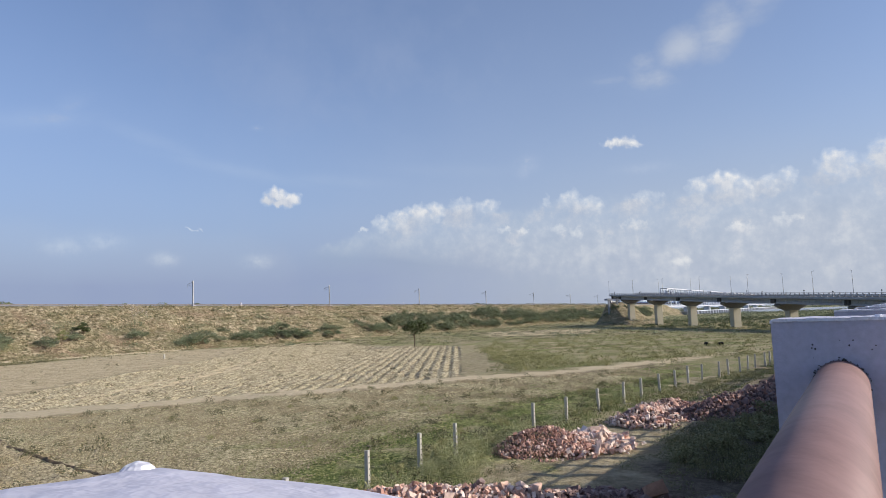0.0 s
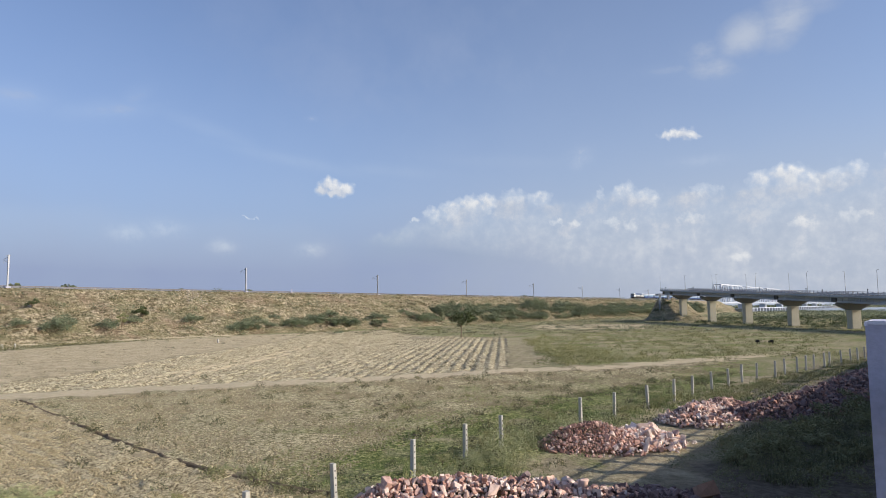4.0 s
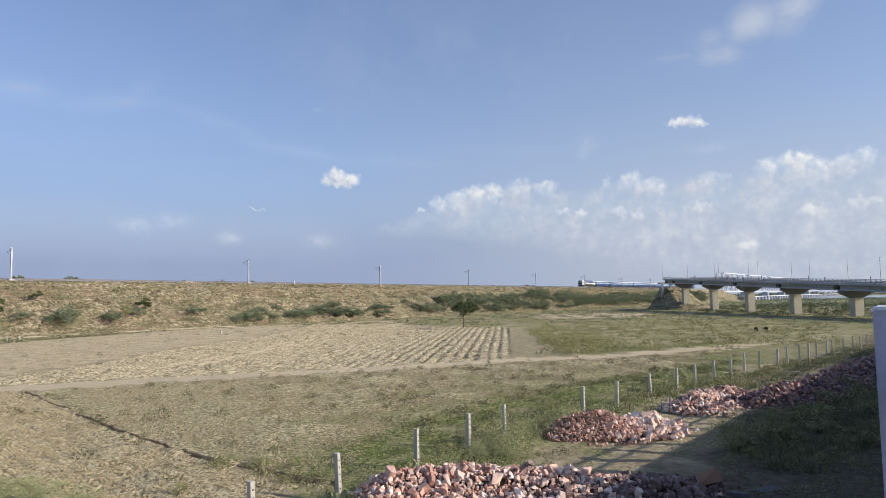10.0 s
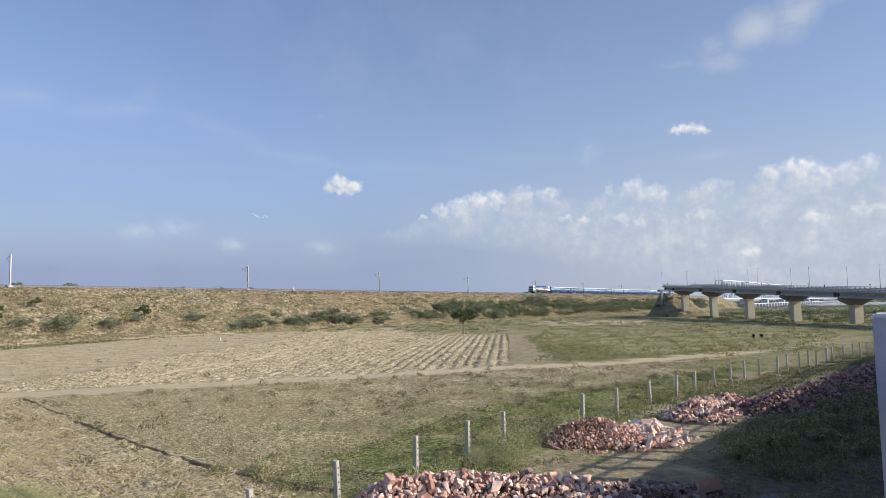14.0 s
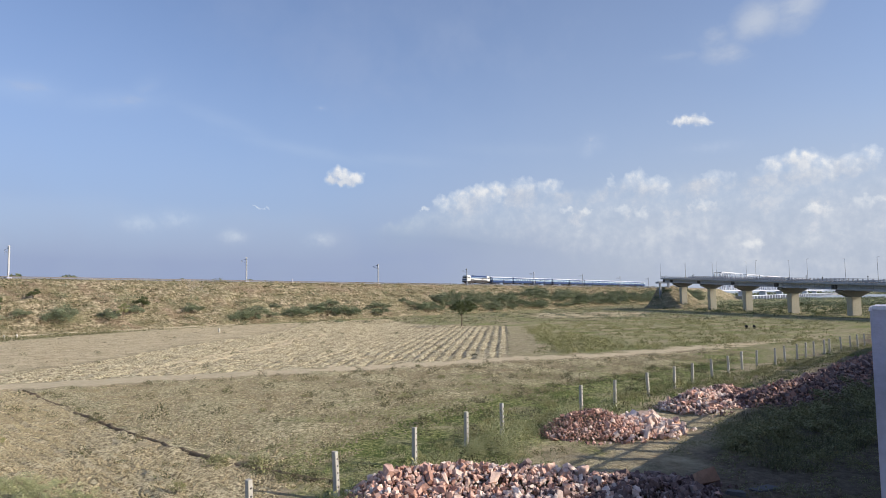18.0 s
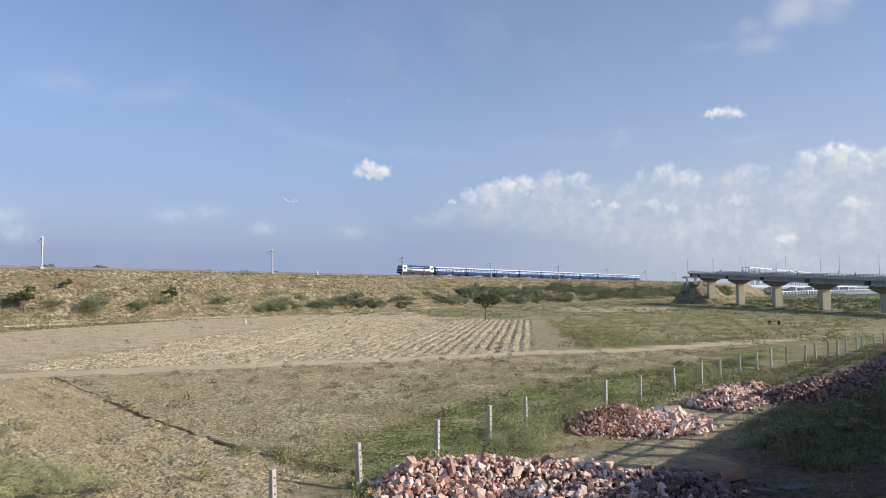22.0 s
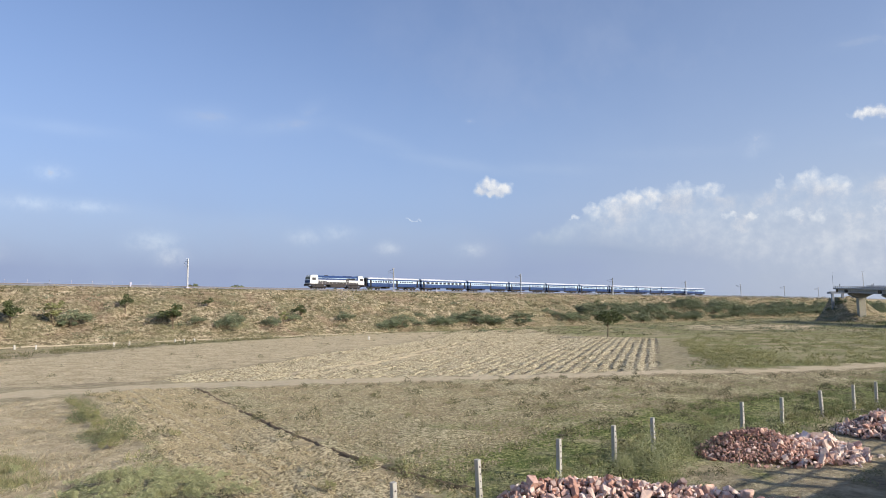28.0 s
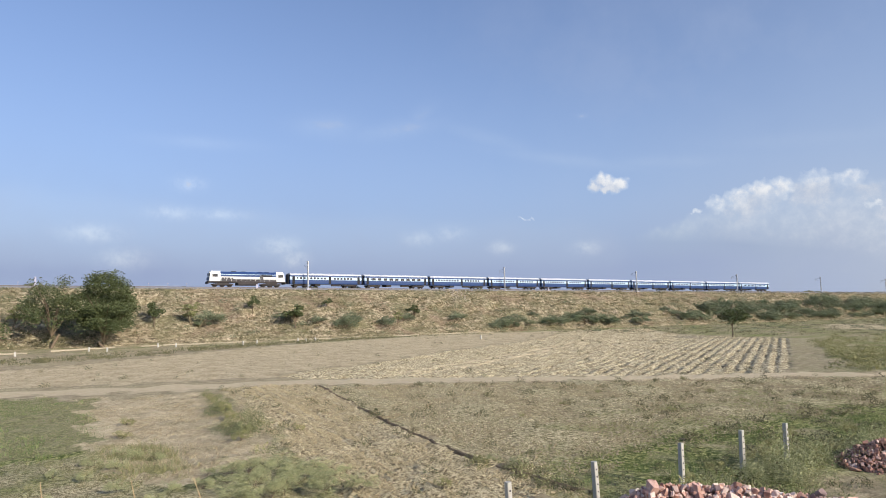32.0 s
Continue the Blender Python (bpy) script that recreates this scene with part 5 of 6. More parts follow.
clumps(fx, fy, 0.0, 0.3, 0.45, 0.04, 110, M_leaf_dull, "shade_tufts", "sparse olive tufts on the shaded dirt below the road", 79)
fx, fy = spots_in(LEFT_ROUGH, 60, 95, 0.6)
clumps(fx, fy, 0.0, 0.4, 0.5, 0.04, 120, M_leaf_weed, "rough_tufts", "dry olive tufts on rough ground", 95)
fx, fy = spots_in(LEFT_GREEN, 40, 96, 0.6)
clumps(fx, fy, 0.0, 0.35, 0.6, 0.05, 90, M_leaf_dull, "turf_weeds", "dark low weeds on the green turf", 96)
fx, fy = spots_in(FENCE_STRIP, 460, 78, 0.6)
near_part = (fx < 50) | (fx % 5 < 1.2)
fx, fy = fx[near_part], fy[near_part]
clumps(fx, fy, 0.0, 0.6, 0.5, 0.045, 120, M_leaf_weed, "fence_scrub", "yellow-green weeds among the fence posts", 78)
FEATHER = [(15.8, 15.2), (21, 15.8), (31, 15.4), (34, 14.2), (30, 14.2), (24, 14.3), (19, 13.6), (16, 14.2)]
fx, fy = spots_in(FEATHER, 70, 101, 0.3)
clumps(fx, fy, 0.0, 1.0, 0.6, 0.03, 620, M_feather, "feathery_weeds", "tall feathery yellow-green weeds beside the fence posts", 102)
VERGE = [(44, 13.4), (58, 12.4), (74, 9.6), (94, 5.6), (94, 4.6), (72, 7.0), (56, 8.6), (46, 9.8)]
fx, fy = spots_in(VERGE, 260, 107, 0.5)
clumps(fx, fy, 0.0, 0.4, 0.55, 0.06, 110, M_leaf_dull, "verge_weeds", "olive weeds between the fence and the stone heaps", 107)
fx, fy = spots_in(VERGE, 900, 108, 0.4)
blades(fx, fy, 0.0, 0.14, 0.02, M_grass, "verge_grass", "short green grass between the fence and the stone heaps", 14, 0.3, 109, 1.2)
WEED_ROW = [(9.0, 34.2), (11.0, 33.6), (12.4, 42), (13.6, 51.5), (11.9, 52), (10.4, 42)]
fx, fy = spots_in(WEED_ROW, 70, 103, 0.2)
clumps(fx, fy, 0.0, 0.75, 0.5, 0.04, 200, M_leaf_row, "row_weeds", "straggling dull green weeds along the ploughed strip", 103)
fx, fy = spots_in([(1.5, 28), (6.2, 28.5), (6, 36), (3.6, 37)], 160, 104, 0.4)
blades(fx, fy, 0.0, 0.2, 0.012, M_leaf_dull, "rank_grass", "rank olive grass on the rough ground", 40, 0.3, 105, 1.3)
for k, (poly, count) in enumerate(((STRAW, 260), (GREEN, 220), (PALE, 120), (PLOUGH, 60), (SAND, 70))):
    fx, fy = spots_in(poly, count, 80 + k)
    clumps(fx, fy, 0.0, 0.38, 0.34, 0.05, 70, M_scrub, "field_weeds", "scattered small dark weeds in the field", 80 + k)
bund_weeds = np.random.default_rng(90)
fy = bund_weeds.uniform(16.5, 23.5, 34)
fx = 16.6 + 0.4 * bund_weeds.normal(0, 1, 34)
clumps(fx, fy, 0.0, 0.3, 0.35, 0.05, 90, M_leaf_dull, "bund_weeds", "tufts of dark grass at the bund's end", 90)


cover = np.random.default_rng(99)
mu, mv = cover.uniform(-24, 17, 260), cover.uniform(-14.5, 7, 260)
mh = 9.6 * np.where(mu < 0, np.clip(1 + mu / 29, 0, 1) ** 1.7, np.clip((18 - mu) / 9, 0, 1)) * np.where(mv > 0, np.clip(1 - (mv - 2.5) / 4.5, 0, 1), np.clip(1 - (-mv - 6) / 8.5, 0, 1))
keep = (mh < 9.4) & (mh > 0.2) & ((mu > -3) | (np.arange(260) % 6 == 0))
mx, my = BX + BDX * (SPAN * 4.54 + mu) - BDY * mv, BY + BDY * (SPAN * 4.54 + mu) + BDX * mv
clumps(mx[keep], my[keep], mh[keep] - 0.3, 0.9, 1.2, 0.2, 46, M_leaf_grey, "ramp_scrub", "grey-green scrub covering the road ramp", 99)


def clods(poly, count, size, material, name, label, seed):
    """Loose lumps of earth, all in one mesh."""
    r = np.random.default_rng(seed)
    x, y = spots_in(poly, count, seed)
    if poly is PLOUGH:
        keep = np.sin((x - 0.14 * y) * 6.283 / 0.9 + 0.5 * waves(x, y, 5, 3)) > r.uniform(-1.6, 0.6, len(x))
        x, y = x[keep], y[keep]
    if poly is PALE:
        keep = row_wave(x, y) > -0.1
        x, y = x[keep], y[keep]
    return lumps(x, y, 0.0, size, material, name, label, r)


def lumps(x, y, z, size, material, name, label, r):
    n = len(x)
    base = np.array([(1, 0, 0), (-1, 0, 0), (0, 1, 0), (0, -1, 0), (0, 0, 0.8), (0, 0, -0.6)], float)
    tri = np.array([(0, 2, 4), (2, 1, 4), (1, 3, 4), (3, 0, 4), (2, 0, 5), (1, 2, 5), (3, 1, 5), (0, 3, 5)])
    s = size * r.uniform(0.35, 1.3, n) * r.uniform(0.5, 1.2, n)
    a = r.uniform(0, 6.283, n)
    pts = base[None] * r.uniform(0.6, 1.25, (n, 6, 1)) * s[:, None, None]
    px = pts[..., 0] * np.cos(a)[:, None] - pts[..., 1] * np.sin(a)[:, None] + x[:, None]
    py = pts[..., 0] * np.sin(a)[:, None] + pts[..., 1] * np.cos(a)[:, None] + y[:, None]
    co = np.stack([px, py, pts[..., 2] + 0.02 + np.broadcast_to(z, x.shape)[:, None]], -1).reshape(-1, 3)
    f = (tri[None] + 6 * np.arange(n)[:, None, None]).reshape(-1, 3)
    return tagged(new(name, quick_mesh(name, co, f, material)), label, "soil", kind="stuff")


M_pebble = leafy("pale_scree_stone", (0.4, 0.34, 0.25), (0.55, 0.47, 0.36), (0.7, 0.61, 0.48))
M_clod_dark = leafy("ochre_turned_soil", (0.31, 0.245, 0.14), (0.5, 0.41, 0.24), (0.7, 0.59, 0.37))
M_clod = leafy("turned_soil", (0.31, 0.25, 0.15), (0.47, 0.385, 0.235), (0.64, 0.54, 0.355))
clods(PLOUGH, 34000, 0.055, M_clod_dark, "soil_clods", "brown clods on the ploughed strip", 61)
clods(PALE, 10000, 0.08, M_clod, "stubble_clods", "pale dry clods in the stubble rows", 62)
bx, by, bz = bank_spots(3800, 97)
lumps(bx, by, bz, 0.3, M_clod, "bank_stones", "loose pale stones on the embankment slope", np.random.default_rng(97))
patch = np.random.default_rng(98)
bx, by = 112 + patch.normal(0, 1.7, 260), patch.uniform(165.5, 173.4, 260)
lumps(bx, by, np.clip((by - (TRACK_Y - 27.5)) / 22.9, 0, 1) * 12.6 - 0.05, 0.28, M_pebble, "pale_scree", "patch of pale broken stone below the track", patch)
clods(SAND, 8000, 0.08, M_clod, "sand_clods", "scattered soil crumbs on the tilled field", 64)
clods(STRAW, 14000, 0.07, M_straw, "field_crumbs", "small pale crumbs of soil and straw", 63)

# far woods beyond the bridge
def far_woods():
    r = random.Random(41)
    geo = Geo()
    for k in range(260):
        x, y = r.uniform(330, 690), r.uniform(-40, 120)
        if y / x > 0.24:
            continue
        leaves(geo, r, (x, y, 0.7), (5.5, 5.5, 1.3), 100, 0.36)
    for k in range(420):
        x, y = r.uniform(1500, 1700), r.uniform(-300, 900)
        leaves(geo, r, (x, y, 3), (14, 14, 5), 30, 1.8)
    tagged(part("far_woods", geo, M_leaf_grey, fix=False), "hazy distant scrub and trees beyond the bridge", "trees", kind="stuff")


far_woods()
tagged(part("river", Geo().box(1080, 300, -0.02, 700, 2600, 0.12), M_water), "pale river water below the far railway bridge", "river", kind="structure")

# ---- drain edge, boundary stones and dry stalks ----
def make_drain():
    r = random.Random(73)
    root = thing("drain_kerb", "broken pale concrete drain kerb along the embankment foot", "kerb")
    for (x0, y0), (x1, y1) in zip(DRAIN, DRAIN[1:]):
        n = int(math.hypot(x1 - x0, y1 - y0) / 4.0)
        ang = math.degrees(math.atan2(y1 - y0, x1 - x0))
        for k in range(n):
            if r.random() < 0.16:
                continue
            t = (k + 0.5) / n
            part("kerb_block", KERB[k % 3], None, root, at=pose(x0 + (x1 - x0) * t, y0 + (y1 - y0) * t, 0.1 + r.uniform(-0.1, 0.05), 0, r.uniform(-2, 2), ang + r.uniform(-2, 2)))


KERB = [Geo().box(0, 0, 0.0, w, 0.35, 0.28, 0.05).mesh("kerb_block", M_kerb) for w in (4.3, 4.0, 4.2)]
make_drain()
bs = thing("boundary_stone", "small white painted boundary stone", "boundary stone", "boundary stones at the embankment foot", at=pose(-0.2, 124.5, 0))
part("stone", Geo().box(0, 0, 0.35, 0.34, 0.26, 0.9, 0.04, 0.85), M_post, bs)
for x, y in ((10.6, 132.4), (12.9, 126.8), (22.8, 138.4), (25.5, 135.4), (37.7, 133.8), (41.2, 136.3), (51, 139.4), (52.2, 137.9), (54.7, 138.9), (84, 118)):
    copy_thing(bs, pose(x, y, 0, 0, rnd.uniform(-4, 4), rnd.uniform(0, 60)))
for k, (x, y, h) in enumerate(((1.0, 21.6, 1.75), (3.2, 21.0, 1.7), (4.9, 20.8, 1.5))):
    stalk = thing("dry_stalk", "thin dry brown stalk standing in the weeds", "stalk", "dry stalks", at=pose(x, y, 0))
    part("stem", Geo().tube((0, 0, -0.05), (0.03, 0.02, h * 0.6), 0.022, 0.018, 6).tube((0.03, 0.02, h * 0.6), (-0.05 - 0.06 * k, 0.04, h), 0.018, 0.008, 6), M_stalk, stalk)
    for j in range(3):
        part("twig", Geo().tube((0.02, 0.02, h * (0.4 + 0.18 * j)), (0.12 * (-1) ** j, 0.05, h * (0.47 + 0.18 * j)), 0.007, 0.003, 5), M_stalk, stalk)

# ---- fence posts ----
def make_post():
    root = thing("fence_post", "grey cement fence post with notched wire holes", "fence post", "posts of the fence")
    part("shaft", Geo().box(0, 0, 0.7, 0.17, 0.17, 1.52, 0.015, 0.9), M_post, root)
    for k in range(5):
        part("notch", Geo().box(0.0, -0.084 + 0.0015 * k, 0.35 + 0.22 * k, 0.06, 0.02, 0.045, 0.01), M_chip, root)
    return root


POSTS = [(11.9, 15.3), (15.55, 15.65), (19.9, 15.95), (23.8, 16.25), (26.5, 16.1), (33.9, 15.6), (36.9, 14.9), (41.35, 14.5), (45.6, 14.2), (48.4, 13.8), (52, 13.4), (55.1, 12.95), (59.6, 12.95), (61.5, 12.2), (64.6, 11.3), (67.5, 11.0), (70.3, 10.4), (72.6, 10.0), (74.7, 9.6), (77.6, 9.0), (79.0, 8.7), (82.6, 8.0), (85.6, 7.4), (87.8, 6.9), (90.3, 6.4), (94, 5.8)]
fp = make_post()
for k, (x, y) in enumerate(POSTS):
    m = pose(x, y, 0.0, rnd.uniform(-2, 2), rnd.uniform(-2.5, 2.5), rnd.uniform(-8, 8))
    if k == 0:
        fp.matrix_basis = m
    else:
        copy_thing(fp, m)

# ---- stone heaps ----
def stone_meshes(material, seed, n=16):
    """Broken angular stones: hulls of jittered corners or of a few points on a lump."""
    r = random.Random(seed)
    out = []
    for k in range(n):
        bm = bmesh.new()
        sx, sy, sz = r.uniform(0.8, 1.4), r.uniform(0.6, 1.0), r.uniform(0.45, 0.85)
        if k % 2 == 0:
            for cx in (-1, 1):
                for cy in (-1, 1):
                    for cz in (-1, 1):
                        bm.verts.new((sx * 0.4 * (cx + r.uniform(-0.5, 0.3)), sy * 0.4 * (cy + r.uniform(-0.5, 0.3)), sz * 0.42 * (cz + r.uniform(-0.5, 0.3))))
        else:
            for _ in range(r.randint(13, 17)):
                d = Vector((r.gauss(0, 1), r.gauss(0, 1), r.gauss(0, 1))).normalized() * r.uniform(0.5, 0.6)
                bm.verts.new((d.x * sx, d.y * sy, d.z * sz))
        bmesh.ops.convex_hull(bm, input=bm.verts)
        for v in [v for v in bm.verts if not v.link_faces]:
            bm.verts.remove(v)
        me = bpy.data.meshes.new("stone")
        bm.to_mesh(me)
        bm.free()
        me.materials.append(material)
        out.append(me)
    return out


ROCKS = stone_meshes(M_stone, 5)


def make_heap(label, ridge, half, height, size, step, limit, seed, mixes, taper=1.0, big=0.0, group="heaps of building stone"):
    """A ridge of broken stone: a low core with loose stones on it. mixes: rows of (share of the ridge, kinds of stone) in order along it.
    taper: the height left at the ridge's end. The first stones are parts, the rest one mesh of each kind."""
    r = random.Random(seed)
    cx, cy = ridge[len(ridge) // 2]
    root = thing("stone_heap", label, "stone heap", group, at=pose(cx, cy, 0))
    (ax, ay), (bx, by) = ridge[0], ridge[-1]
    span = (bx - ax) ** 2 + (by - ay) ** 2

    def along(x, y):
        return max(0.0, min(1.0, ((x - ax) * (bx - ax) + (y - ay) * (by - ay)) / span))

    def top(x, y):
        d = float(near_line(np.array([x]), np.array([y]), ridge)[0])
        lump = 0.85 + 0.16 * math.sin(x * 1.7 + seed) * math.cos(y * 1.3 + seed) + 0.1 * math.sin(x * 3.9 + y * 2.7)
        u = along(x, y)
        return max(0.0, 1 - (d / half) ** 1.25) * height * lump * (1 - (1 - taper) * max(0.0, (u - 0.4) / 0.6))

    xs = [p[0] for p in ridge]
    ys = [p[1] for p in ridge]
    x0, x1, y0, y1 = min(xs) - half, max(xs) + half, min(ys) - half, max(ys) + half
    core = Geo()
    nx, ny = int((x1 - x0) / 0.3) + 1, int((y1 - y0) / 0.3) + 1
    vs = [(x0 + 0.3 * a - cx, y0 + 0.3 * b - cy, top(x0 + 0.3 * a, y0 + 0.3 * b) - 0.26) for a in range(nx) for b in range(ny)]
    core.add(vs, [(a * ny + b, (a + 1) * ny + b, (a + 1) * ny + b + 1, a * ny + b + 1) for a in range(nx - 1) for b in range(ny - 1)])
    # core coloured dark to stand for shade in the gaps between stones
    part("rubble_core", core, M_soil_gap, root, "rubble core coloured as the shade between stones", fix=False)
    spots = []
    y = y0
    while y < y1:
        x = x0
        while x < x1:
            px, py = x + r.uniform(-0.4, 0.4) * step, y + r.uniform(-0.4, 0.4) * step
            t = top(px, py)
            if t > 0.03 or (r.random() < 0.12 and float(near_line(np.array([px]), np.array([py]), ridge)[0]) < half * 1.35):
                spots.append((px, py, t))
            x += step
        y += step
    r.shuffle(spots)
    rest = {}
    for k, (px, py, t) in enumerate(spots):
        s = size * r.uniform(0.45, 1.3) * (1.8 if r.random() < 0.08 else 1.0)
        u = along(px, py) + r.gauss(0, 0.09)
        if big and u > big and r.random() < 0.3:
            s *= 2.0
        kind = next((kinds for share, kinds in mixes if u < share), mixes[-1][1])
        kind = kind[r.randrange(len(kind))]
        m = pose(px - cx, py - cy, t + s * r.uniform(-0.25, 0.45), r.uniform(0, 360), r.uniform(0, 360), r.uniform(0, 360)) @ Matrix.Diagonal((s, s, s, 1))
        me = STONES[kind][0][k % 16]
        if k < limit:
            ob = part("stone", me, None, root)
            ob.matrix_basis = m
        else:
            rest.setdefault(kind, Geo()).add([tuple(m @ v.co) for v in me.vertices], [tuple(p.vertices) for p in me.polygons])
    for kind, geo in rest.items():
        part("loose_rubble", geo, STONES[kind][1], root, fix=False)["kind"] = "stuff"


STONES = {"pink": (ROCKS, M_stone_rest), "purple": (stone_meshes(M_purple_shaded, 6), M_purple_shaded_rest), "brown": (stone_meshes(M_brown_shaded, 8), M_brown_shaded_rest), "cream": (stone_meshes(M_cream, 12), M_cream_rest)}
# purple kinds at this heap's end stand for the road's shade
make_heap("heap of pink and cream broken sandstone beside the fence", [(16.7, 13.9), (17.8, 12.3), (19.2, 10.4), (20.4, 8.8), (21.8, 7.2)], 1.8, 0.95, 0.18, 0.11, 300, 3, [(0.3, ("pink", "pink", "brown", "cream")), (0.68, ("pink", "cream", "pink", "cream", "purple")), (0.82, ("purple", "cream", "pink")), (1.1, ("purple",))], 0.4)
# left half of the small heap, its shaded side put into browner stones
make_heap("small heap of fine broken stone, browned as a shaded side, beside larger blocks", [(28.5, 13.5), (29.4, 12.5)], 1.7, 1.3, 0.11, 0.085, 300, 4, [(1.1, ("brown", "pink", "brown", "purple"))])
make_heap("small heap of pink sandstone with large cream blocks at one side", [(29.6, 12.1), (31.0, 10.8)], 1.6, 1.05, 0.15, 0.1, 300, 7, [(0.45, ("pink", "pink", "brown", "cream")), (1.1, ("pink", "cream", "cream"))], 0.75, 0.55)
make_heap("low heap of pale pink sandstone beside the fence", [(38.0, 11.0), (40.5, 10.5), (43.0, 9.8)], 1.8, 0.95, 0.17, 0.12, 300, 6, [(0.6, ("pink", "cream", "purple", "pink")), (1.1, ("pink", "purple", "brown"))], 0.8)
# the whole ridge takes the darkened colour, as it lies in shade
make_heap("long ridge of sandstone rubble coloured purple for the road's shade", [(41.5, 7.7), (46, 6.4), (52, 5.4), (60, 4.7), (71, 3.8)], 2.2, 1.05, 0.19, 0.14, 300, 5, [(1.1, ("purple", "purple", "brown"))], 0.9)
M_orange = worn("orange_rock", (0.44, 0.25, 0.165), 0.7, 5.0, 30.0, 0.9, bump=0.6)
M_slab = worn("dusty_slab", (0.15, 0.14, 0.14), 0.75, 3.0, 20.0, 0.9)
BOULDERS = stone_meshes(M_orange, 9, 2) + stone_meshes(M_slab, 11, 3)
for x, y, z, sx, sy, sz, kind, words in ((22.7, 6.2, 0.42, 0.85, 0.75, 0.9, 0, "orange sandstone boulder at the foot of a stone heap"), (23.5, 4.7, 0.03, 0.9, 0.6, 0.2, 2, "grey flat stone slab lying in the shade"), (22.4, 5.3, 0.1, 0.6, 0.5, 0.4, 4, "grey loose boulder in the shade below the road"), (26.6, 13.6, 0.12, 0.4, 0.35, 0.35, 1, "dusty loose stone beside a stone heap")):
    rock = part("boulder", BOULDERS[kind], None)
    rock.matrix_basis = pose(x, y, z, 22 if kind == 0 else 0, 18 if kind == 0 else 0, x * 37) @ Matrix.Diagonal((sx, sy, sz, 1))
    tagged(rock, words, "boulder", "loose boulders")

# ---- sky: a far thin shell of cloud that drifts ----
def make_clouds():
    az = np.radians(np.arange(-25, 116, 0.16))
    el = np.radians(np.concatenate([np.arange(-1.5, 24, 0.14), np.arange(24, 42, 0.5)]))
    A, E = np.meshgrid(az, el)
    R = 4300.0
    co = np.stack([R * np.cos(E) * np.cos(A), R * np.cos(E) * np.sin(A), R * np.sin(E) + 6], -1)
    a, b = np.degrees(A), np.degrees(E)

    def lobes(rows, da=0.0, db=0.0):
        """Heaped round lobes, flat below where they stand alone and melting downwards over the bank; da and db look past each point, to tell which side is lit."""
        out = np.zeros(A.shape)
        x, y = a + da + 0.16 * waves(a, b, 0.9, 91), b + db + 0.14 * waves(a, b, 0.8, 92)
        for ca, cb, ra, rb, k in rows:
            free = cb > 13 or ca > 37
            dy = np.where(y < cb, (y - cb) / (rb * (0.8 if free else 1.5)), (y - cb) / rb)
            np.maximum(out, k * np.exp(-0.75 * (((x - ca) / ra) ** 2 + dy ** 2) ** 1.5), out=out)
        return out

    heaps = [(45.1, 10.55, 1.0, 0.75, 1.0), (43.9, 10.2, 1.0, 0.65, 1.0), (45.7, 10.1, 0.75, 0.55, 0.9), (44.6, 9.9, 1.4, 0.5, 1.0), (44.5, 10.3, 0.8, 0.7, 1.0),
             (16.3, 13.75, 0.9, 0.5, 0.85), (15.2, 13.85, 0.95, 0.6, 0.9), (14.5, 13.5, 0.7, 0.4, 0.8), (37.9, 7.65, 0.55, 0.3, 0.85), (51.4, 7.65, 0.5, 0.12, 0.7), (52.1, 7.72, 0.35, 0.1, 0.7),
             (36.3, 8.2, 0.9, 0.6, 0.85), (34.6, 8.6, 1.2, 0.8, 0.95), (33.0, 9.0, 1.2, 0.8, 1.0), (31.6, 9.1, 0.9, 0.75, 1.0), (29.2, 9.5, 1.2, 0.75, 0.8), (27.2, 9.4, 1.2, 0.6, 0.75),
             (21.95, 9.7, 0.35, 0.7, 0.6), (20.1, 9.5, 1.1, 0.75, 0.8), (18.3, 9.0, 1.2, 0.7, 0.7), (13.4, 9.3, 1.7, 0.55, 0.65), (9.7, 9.75, 1.0, 0.75, 0.95), (7.8, 9.9, 1.5, 0.9, 1.0), (6.4, 9.4, 1.0, 0.75, 0.9),
             (4.4, 9.5, 1.1, 0.7, 0.85), (3.2, 9.9, 0.8, 0.7, 0.85), (0.0, 10.4, 1.6, 1.0, 0.95), (-3.5, 10.6, 2.0, 1.2, 0.95), (25.7, 7.25, 0.8, 0.25, 0.7), (24.1, 7.1, 0.7, 0.25, 0.65),
             (21.1, 7.1, 0.8, 0.5, 0.7), (19.7, 6.7, 0.9, 0.5, 0.7), (15.0, 7.2, 1.2, 0.5, 0.6), (11.3, 3.8, 1.1, 0.4, 0.6), (3.7, 6.6, 1.2, 0.5, 0.7), (7.0, 6.3, 1.2, 0.45, 0.6)]
    cover = lobes(heaps)
    light = np.clip(0.62 + 0.55 * (cover - lobes(heaps, -0.35, 0.55)), 0.0, 1.1)
    # the long bank below the heaps, greyer at its far end, and the flat sheet beside it
    edge = np.interp(a, [-25, -8, 2.7, 7.5, 11.1, 13, 18, 20, 22.8, 25.2, 29, 31.2, 33, 36, 38, 40.8, 43], [11, 10.4, 10.0, 10.2, 9.2, 9.5, 9.3, 9.8, 8.9, 8.6, 9.6, 9.4, 9.2, 8.2, 7.2, 6.3, 5.6])
    edge = edge + 0.18 * waves(a, b, 2.2, 82) + 0.12 * waves(a, b, 0.9, 83)
    foot = np.interp(a, [-25, 10, 24, 36, 43], [0.0, 1.2, 3.4, 5.0, 5.4])
